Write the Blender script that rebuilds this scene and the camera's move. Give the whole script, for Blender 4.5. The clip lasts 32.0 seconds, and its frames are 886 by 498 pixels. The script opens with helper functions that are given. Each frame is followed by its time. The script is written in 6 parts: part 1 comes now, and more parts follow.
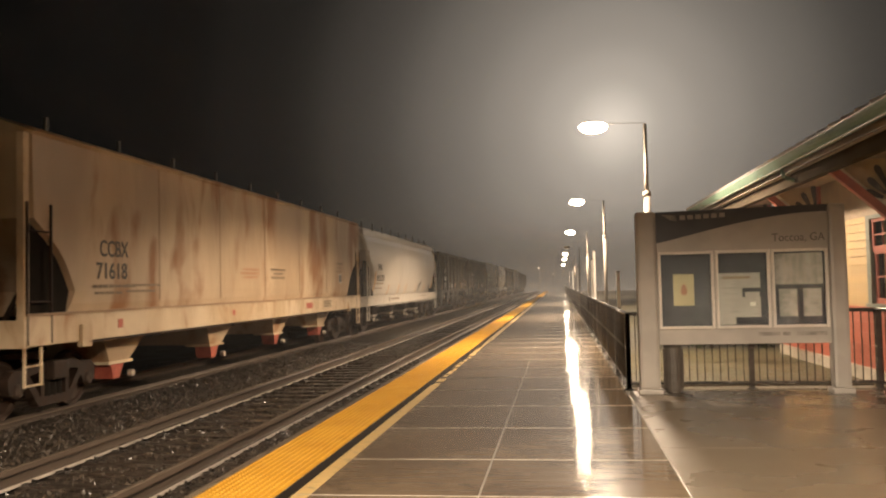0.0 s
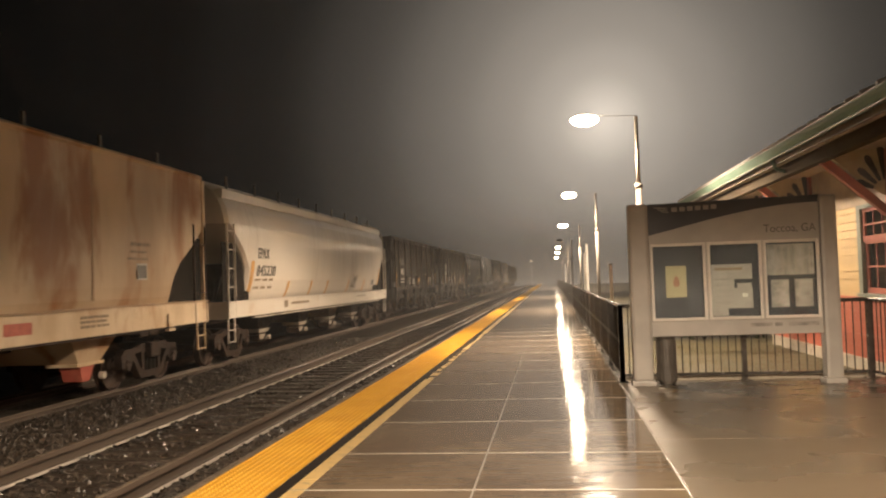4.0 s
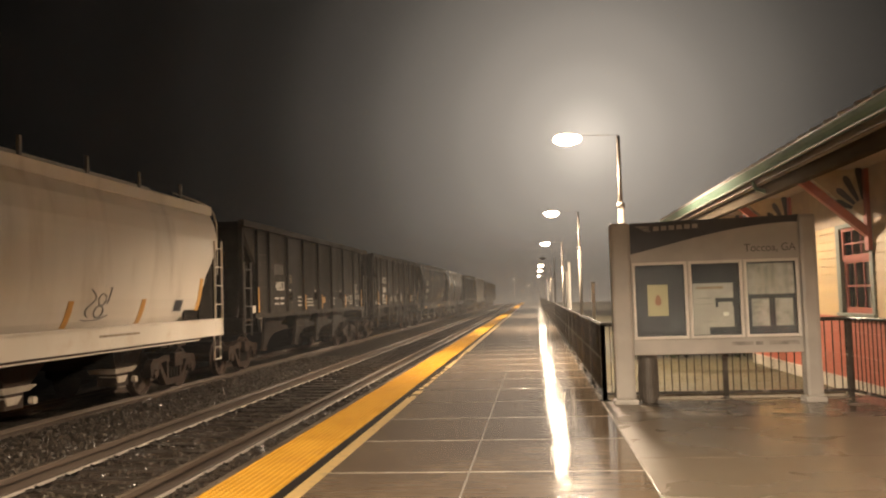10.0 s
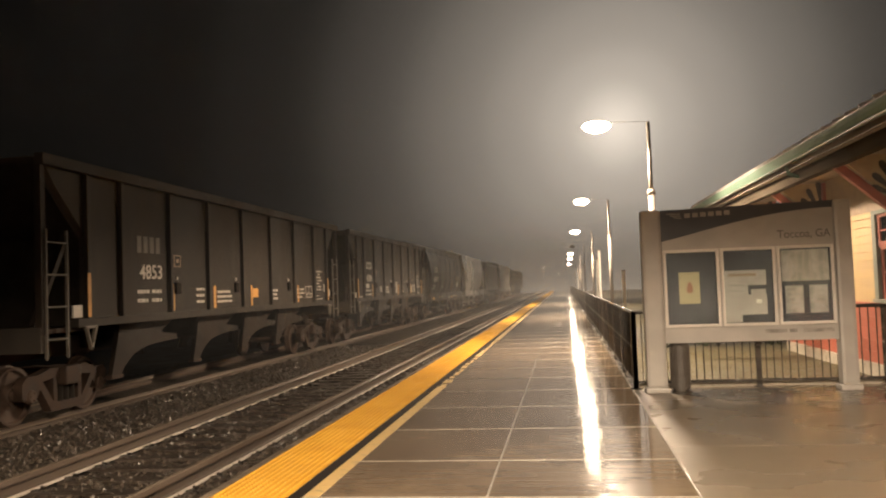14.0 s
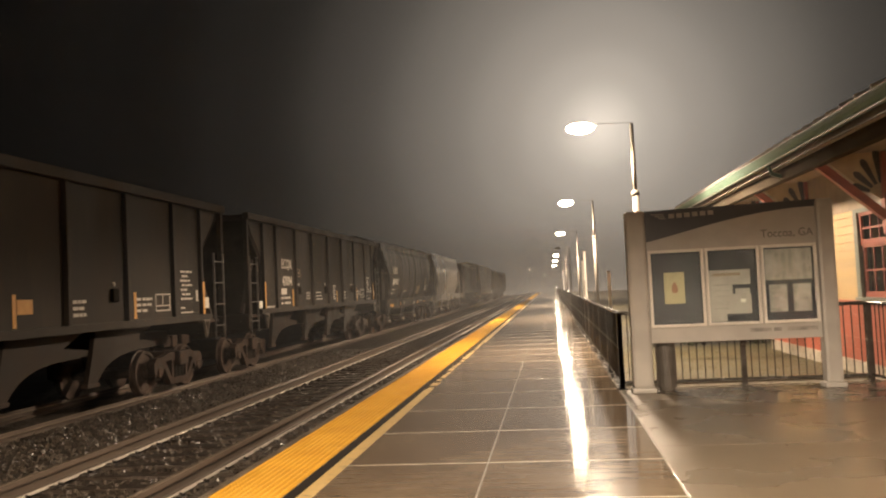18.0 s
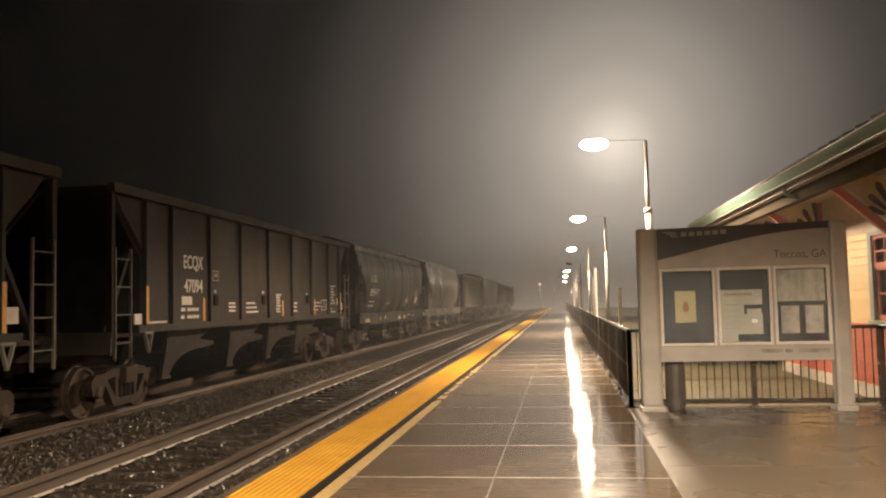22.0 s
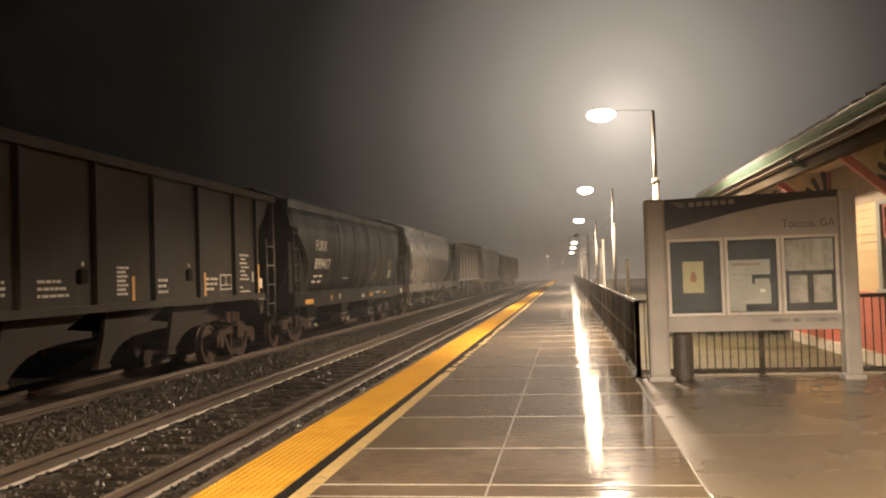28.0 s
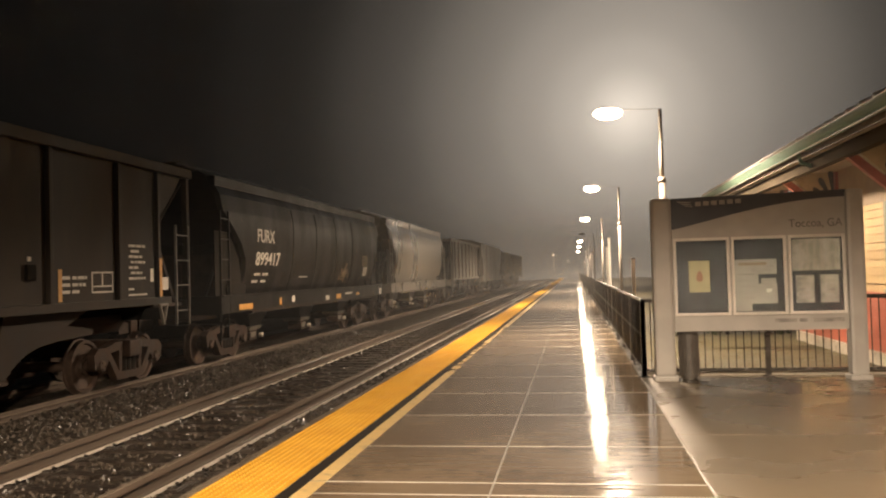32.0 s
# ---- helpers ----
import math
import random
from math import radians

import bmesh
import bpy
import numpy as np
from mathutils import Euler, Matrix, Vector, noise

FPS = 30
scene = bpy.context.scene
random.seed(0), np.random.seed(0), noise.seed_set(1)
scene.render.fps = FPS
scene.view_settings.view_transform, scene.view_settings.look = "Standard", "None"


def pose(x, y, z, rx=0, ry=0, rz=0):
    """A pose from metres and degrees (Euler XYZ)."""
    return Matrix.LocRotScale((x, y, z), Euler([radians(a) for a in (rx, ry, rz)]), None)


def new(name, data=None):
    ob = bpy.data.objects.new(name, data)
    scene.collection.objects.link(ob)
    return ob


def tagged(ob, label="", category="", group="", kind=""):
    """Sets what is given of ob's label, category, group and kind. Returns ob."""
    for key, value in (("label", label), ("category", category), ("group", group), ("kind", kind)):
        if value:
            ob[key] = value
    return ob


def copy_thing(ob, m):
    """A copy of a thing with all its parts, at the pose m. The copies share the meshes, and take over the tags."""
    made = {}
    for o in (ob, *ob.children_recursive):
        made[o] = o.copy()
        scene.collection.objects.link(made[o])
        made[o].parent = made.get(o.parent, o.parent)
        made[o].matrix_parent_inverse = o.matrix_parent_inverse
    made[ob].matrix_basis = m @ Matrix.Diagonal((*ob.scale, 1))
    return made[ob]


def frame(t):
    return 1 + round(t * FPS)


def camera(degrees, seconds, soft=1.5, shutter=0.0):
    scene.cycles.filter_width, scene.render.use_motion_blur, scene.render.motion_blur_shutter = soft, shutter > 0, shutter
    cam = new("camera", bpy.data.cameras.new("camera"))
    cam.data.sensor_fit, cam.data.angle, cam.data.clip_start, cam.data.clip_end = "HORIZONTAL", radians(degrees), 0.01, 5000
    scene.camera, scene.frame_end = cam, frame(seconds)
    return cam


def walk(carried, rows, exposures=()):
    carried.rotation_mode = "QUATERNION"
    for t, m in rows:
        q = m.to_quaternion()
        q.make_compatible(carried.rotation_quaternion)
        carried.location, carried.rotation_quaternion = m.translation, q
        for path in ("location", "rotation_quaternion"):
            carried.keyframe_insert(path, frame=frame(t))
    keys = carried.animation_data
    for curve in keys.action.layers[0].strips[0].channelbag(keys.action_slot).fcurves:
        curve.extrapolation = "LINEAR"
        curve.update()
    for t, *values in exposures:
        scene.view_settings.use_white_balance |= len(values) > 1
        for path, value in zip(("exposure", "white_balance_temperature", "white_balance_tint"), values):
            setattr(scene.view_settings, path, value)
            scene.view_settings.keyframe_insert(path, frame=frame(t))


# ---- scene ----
cam = camera(55.0, 32.0, soft=2.1, shutter=0.4)
PATH = [
    (0.0, pose(0, 0, 1.547, 92.48, 1.33, 7.78)),
    (0.5, pose(0, 0, 1.547, 92.81, 0.97, 7.35)),
    (1.0, pose(0, 0, 1.547, 93.06, 0.86, 7.42)),
    (1.5, pose(0, 0, 1.547, 92.92, 0.97, 7.91)),
    (2.0, pose(0, 0, 1.547, 92.52, 1.29, 8.01)),
    (2.5, pose(0, 0, 1.547, 92.17, 1.75, 7.98)),
    (3.0, pose(0, 0, 1.547, 91.85, 1.96, 7.78)),
    (3.5, pose(0, 0, 1.547, 91.83, 2.08, 7.78)),
    (4.0, pose(0, 0, 1.547, 92.08, 1.92, 7.31)),
    (4.5, pose(0, 0, 1.547, 92.12, 1.60, 6.88)),
    (6.5, pose(0, 0, 1.547, 92.73, 1.12, 7.42)),
    (7.0, pose(0, 0, 1.547, 92.49, 1.31, 7.96)),
    (7.5, pose(0, 0, 1.547, 92.13, 1.57, 8.46)),
    (8.0, pose(0, 0, 1.547, 92.24, 1.83, 8.45)),
    (8.5, pose(0, 0, 1.547, 92.49, 2.00, 7.96)),
    (9.0, pose(0, 0, 1.547, 92.86, 2.05, 7.18)),
    (9.5, pose(0, 0, 1.547, 93.12, 1.94, 6.60)),
    (10.0, pose(0, 0, 1.547, 93.25, 1.73, 6.15)),
    (10.5, pose(0, 0, 1.547, 93.19, 1.56, 6.17)),
    (11.0, pose(0, 0, 1.547, 93.03, 1.52, 6.44)),
    (11.5, pose(0, 0, 1.547, 92.51, 1.51, 7.12)),
    (12.0, pose(0, 0, 1.547, 92.24, 1.71, 7.17)),
    (12.5, pose(0, 0, 1.547, 92.13, 1.99, 7.46)),
    (13.0, pose(0, 0, 1.547, 92.37, 2.16, 7.93)),
    (13.5, pose(0, 0, 1.547, 92.53, 2.10, 8.15)),
    (15.5, pose(0, 0, 1.547, 92.69, 2.32, 7.82)),
    (16.0, pose(0, 0, 1.547, 92.89, 2.69, 7.46)),
    (16.5, pose(0, 0, 1.547, 92.91, 2.86, 7.31)),
    (17.0, pose(0, 0, 1.547, 92.82, 2.99, 7.30)),
    (17.5, pose(0, 0, 1.547, 92.75, 2.99, 7.24)),
    (18.0, pose(0, 0, 1.547, 92.73, 2.75, 7.20)),
    (18.5, pose(0, 0, 1.547, 92.89, 2.58, 7.16)),
    (19.0, pose(0, 0, 1.547, 93.57, 2.13, 6.89)),
    (19.5, pose(0, 0, 1.547, 94.16, 1.52, 6.73)),
    (20.0, pose(0, 0, 1.547, 93.94, 1.01, 7.11)),
    (20.5, pose(0, 0, 1.547, 93.48, 0.79, 7.88)),
    (21.0, pose(0, 0, 1.547, 93.16, 0.90, 8.06)),
    (21.5, pose(0, 0, 1.547, 93.21, 1.16, 8.12)),
    (22.0, pose(0, 0, 1.547, 93.61, 1.33, 7.87)),
    (22.5, pose(0, 0, 1.547, 93.97, 1.38, 7.63)),
    (23.0, pose(0, 0, 1.547, 93.99, 1.24, 7.31)),
    (23.5, pose(0, 0, 1.547, 93.56, 1.08, 7.28)),
    (24.0, pose(0, 0, 1.547, 93.10, 1.14, 7.48)),
    (24.5, pose(0, 0, 1.547, 92.95, 1.15, 7.51)),
    (25.0, pose(0, 0, 1.547, 92.87, 1.20, 7.58)),
    (25.5, pose(0, 0, 1.547, 92.81, 1.28, 7.60)),
    (26.0, pose(0, 0, 1.547, 92.53, 1.30, 7.52)),
    (26.5, pose(0, 0, 1.547, 92.16, 1.47, 8.09)),
    (28.5, pose(0, 0, 1.547, 91.79, 1.93, 8.32)),
    (29.0, pose(0, 0, 1.547, 92.09, 1.87, 7.96)),
    (29.5, pose(0, 0, 1.547, 92.25, 1.82, 7.72)),
    (30.0, pose(0, 0, 1.547, 92.25, 1.61, 7.64)),
    (30.5, pose(0, 0, 1.547, 92.11, 1.46, 7.83)),
    (31.0, pose(0, 0, 1.547, 92.00, 1.39, 8.05)),
    (31.5, pose(0, 0, 1.547, 91.88, 1.44, 8.23)),
    (32.0, pose(0, 0, 1.547, 91.67, 1.56, 8.76)),
]
walk(cam, PATH, ((0.0, 0.1), (4.0, 0.1), (9.0, 0.14), (14.0, 0.25), (32.0, 0.25)))

# ---- light: a misty night, lit by a row of platform lamps ----
LAMP_Y = (20.1, 38.7, 62.0, 109.0, 133.0, 170.0)      # lamps that burn, ahead
LAMP_BACK_Y = (-1.0, -20.0)                            # the same row, behind the viewer
LAMP_X, LAMP_Z, POLE_X = 0.89, 5.2, 2.07
LAMP_POWER = 4100.0
LAMP_COLOUR = (1.0, 0.77, 0.55)
scene.view_settings.exposure = 0.0


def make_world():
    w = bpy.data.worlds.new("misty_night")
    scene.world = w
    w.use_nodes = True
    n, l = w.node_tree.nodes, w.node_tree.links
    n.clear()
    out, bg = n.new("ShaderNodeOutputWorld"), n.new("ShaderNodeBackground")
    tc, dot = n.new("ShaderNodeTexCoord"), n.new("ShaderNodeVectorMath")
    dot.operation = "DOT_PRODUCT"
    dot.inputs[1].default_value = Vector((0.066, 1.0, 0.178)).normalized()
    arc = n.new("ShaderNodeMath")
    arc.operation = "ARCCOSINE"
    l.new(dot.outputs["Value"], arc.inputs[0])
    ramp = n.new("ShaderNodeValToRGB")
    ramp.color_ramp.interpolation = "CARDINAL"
    # brightness of the mist glow painted into the sky, by the angle (radians) from the row of lamps
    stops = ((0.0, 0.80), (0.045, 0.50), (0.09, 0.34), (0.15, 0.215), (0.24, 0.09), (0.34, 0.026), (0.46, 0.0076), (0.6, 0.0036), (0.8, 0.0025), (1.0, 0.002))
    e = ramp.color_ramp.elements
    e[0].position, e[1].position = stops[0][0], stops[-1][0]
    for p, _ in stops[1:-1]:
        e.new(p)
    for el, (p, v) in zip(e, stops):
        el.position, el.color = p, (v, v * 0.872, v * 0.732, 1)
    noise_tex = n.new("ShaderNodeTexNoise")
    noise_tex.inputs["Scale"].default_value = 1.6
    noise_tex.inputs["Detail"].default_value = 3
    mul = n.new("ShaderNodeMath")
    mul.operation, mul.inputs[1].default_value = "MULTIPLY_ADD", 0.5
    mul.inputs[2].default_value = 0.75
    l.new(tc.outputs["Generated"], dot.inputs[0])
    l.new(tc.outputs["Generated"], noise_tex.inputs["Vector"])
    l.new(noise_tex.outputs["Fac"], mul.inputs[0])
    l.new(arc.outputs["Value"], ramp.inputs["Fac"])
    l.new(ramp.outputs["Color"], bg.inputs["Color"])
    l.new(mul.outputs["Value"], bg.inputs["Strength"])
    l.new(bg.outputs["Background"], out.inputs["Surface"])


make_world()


def lamp_light(y, power=LAMP_POWER):
    d = bpy.data.lights.new("lamp_light", "SPOT")
    d.spot_size, d.spot_blend, d.shadow_soft_size = radians(161.5), 0.25, 0.3
    d.energy, d.color = power, LAMP_COLOUR
    ob = new("lamp_light", d)
    ob.matrix_world = pose(LAMP_X, y, LAMP_Z - 0.5)


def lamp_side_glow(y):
    """A point light added at the lamp glass, to brighten the mist beside and above it."""
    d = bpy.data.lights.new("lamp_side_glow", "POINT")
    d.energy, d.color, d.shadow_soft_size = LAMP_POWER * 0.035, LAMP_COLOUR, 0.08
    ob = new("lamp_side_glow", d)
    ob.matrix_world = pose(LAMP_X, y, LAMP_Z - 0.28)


# powers set by hand: first lamp ahead cut, unseen ones behind raised as fill
for _y, _k in zip(LAMP_Y + LAMP_BACK_Y, (0.86, 1.0, 1.0, 1.0, 1.0, 1.0, 1.8, 1.4)):
    lamp_light(_y, LAMP_POWER * _k)
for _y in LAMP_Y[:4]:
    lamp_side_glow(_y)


# ---- materials ----
def surf(name, c1, c2, scale=4.0, rough=(0.4, 0.6), metal=0.0, bump=0.15, fine=60.0, stretch=(1, 1, 1), spec=0.5, dirt=None, dirt_amount=0.5, vary=0.0, coat=0.0, dirt_range=(0.5, 0.78), grain=None, laid=False):
    """Two-tone procedural surface: broad variation, fine grain, relief, optional dirt tone and variation from piece to piece."""
    m = bpy.data.materials.new(name)
    m.use_nodes = True
    n, l = m.node_tree.nodes, m.node_tree.links
    b = n["Principled BSDF"]
    tc, mp = n.new("ShaderNodeTexCoord"), n.new("ShaderNodeMapping")
    mp.inputs["Scale"].default_value = stretch
    # laid pieces take their pattern from where they lie, so that none repeats
    coords = n.new("ShaderNodeNewGeometry").outputs["Position"] if laid else tc.outputs["Object"]
    l.new(coords, mp.inputs["Vector"])
    big, small = n.new("ShaderNodeTexNoise"), n.new("ShaderNodeTexNoise")
    for tex, s, d in ((big, scale, 6), (small, fine, 3)):
        tex.inputs["Scale"].default_value, tex.inputs["Detail"].default_value = s, d
        l.new(mp.outputs["Vector"], tex.inputs["Vector"])
    if grain:
        gm = n.new("ShaderNodeMapping")
        gm.inputs["Scale"].default_value = grain
        l.new(coords, gm.inputs["Vector"])
        l.new(gm.outputs["Vector"], small.inputs["Vector"])
    mix = n.new("ShaderNodeMix")
    mix.data_type = "RGBA"
    mix.inputs["A"].default_value, mix.inputs["B"].default_value = (*c1, 1), (*c2, 1)
    rm = n.new("ShaderNodeMapRange")
    rm.interpolation_type = "SMOOTHSTEP"
    rm.inputs["From Min"].default_value, rm.inputs["From Max"].default_value = 0.33, 0.67
    l.new(big.outputs["Fac"], rm.inputs["Value"])
    l.new(rm.outputs["Result"], mix.inputs["Factor"])
    col = mix.outputs["Result"]
    if dirt:
        dn, dr, dm = n.new("ShaderNodeTexNoise"), n.new("ShaderNodeMapRange"), n.new("ShaderNodeMix")
        dm.data_type = "RGBA"
        dn.inputs["Scale"].default_value, dn.inputs["Detail"].default_value = scale * 2.3, 8
        dn.inputs["Distortion"].default_value = 0.4
        l.new(mp.outputs["Vector"], dn.inputs["Vector"])
        dr.interpolation_type = "SMOOTHSTEP"
        dr.inputs["From Min"].default_value, dr.inputs["From Max"].default_value = dirt_range
        dr.inputs["To Max"].default_value = dirt_amount
        l.new(dn.outputs["Fac"], dr.inputs["Value"])
        l.new(dr.outputs["Result"], dm.inputs["Factor"])
        l.new(col, dm.inputs["A"])
        dm.inputs["B"].default_value = (*dirt, 1)
        col = dm.outputs["Result"]
    if vary:
        info, hs, vr = n.new("ShaderNodeObjectInfo"), n.new("ShaderNodeHueSaturation"), n.new("ShaderNodeMapRange")
        vr.inputs["To Min"].default_value, vr.inputs["To Max"].default_value = 1 - vary, 1 + vary
        l.new(info.outputs["Random"], vr.inputs["Value"])
        l.new(vr.outputs["Result"], hs.inputs["Value"])
        l.new(col, hs.inputs["Color"])
        col = hs.outputs["Color"]
    l.new(col, b.inputs["Base Color"])
    rr = n.new("ShaderNodeMapRange")
    rr.interpolation_type = "SMOOTHSTEP"
    rr.inputs["From Min"].default_value, rr.inputs["From Max"].default_value = 0.35, 0.65
    rr.inputs["To Min"].default_value, rr.inputs["To Max"].default_value = rough
    l.new(big.outputs["Fac"], rr.inputs["Value"])
    l.new(rr.outputs["Result"], b.inputs["Roughness"])
    b.inputs["Metallic"].default_value = metal
    b.inputs["Specular IOR Level"].default_value = spec
    b.inputs["Coat Weight"].default_value = coat
    b.inputs["Coat Roughness"].default_value = 0.12
    if bump:
        bp = n.new("ShaderNodeBump")
        bp.inputs["Strength"].default_value, bp.inputs["Distance"].default_value = bump, 0.01
        l.new(small.outputs["Fac"], bp.inputs["Height"])
        l.new(bp.outputs["Normal"], b.inputs["Normal"])
    return m


def glow(name, colour, strength):
    m = bpy.data.materials.new(name)
    m.use_nodes = True
    b = m.node_tree.nodes["Principled BSDF"]
    b.inputs["Base Color"].default_value = (*colour, 1)
    b.inputs["Emission Color"].default_value, b.inputs["Emission Strength"].default_value = (*colour, 1), strength
    return m


def glass(name, tint=(0.9, 0.95, 0.95)):
    m = bpy.data.materials.new(name)
    m.use_nodes = True
    n, l = m.node_tree.nodes, m.node_tree.links
    b = n["Principled BSDF"]
    b.inputs["Base Color"].default_value = (*tint, 1)
    b.inputs["Transmission Weight"].default_value, b.inputs["Roughness"].default_value = 1.0, 0.02
    b.inputs["IOR"].default_value = 1.25
    return m


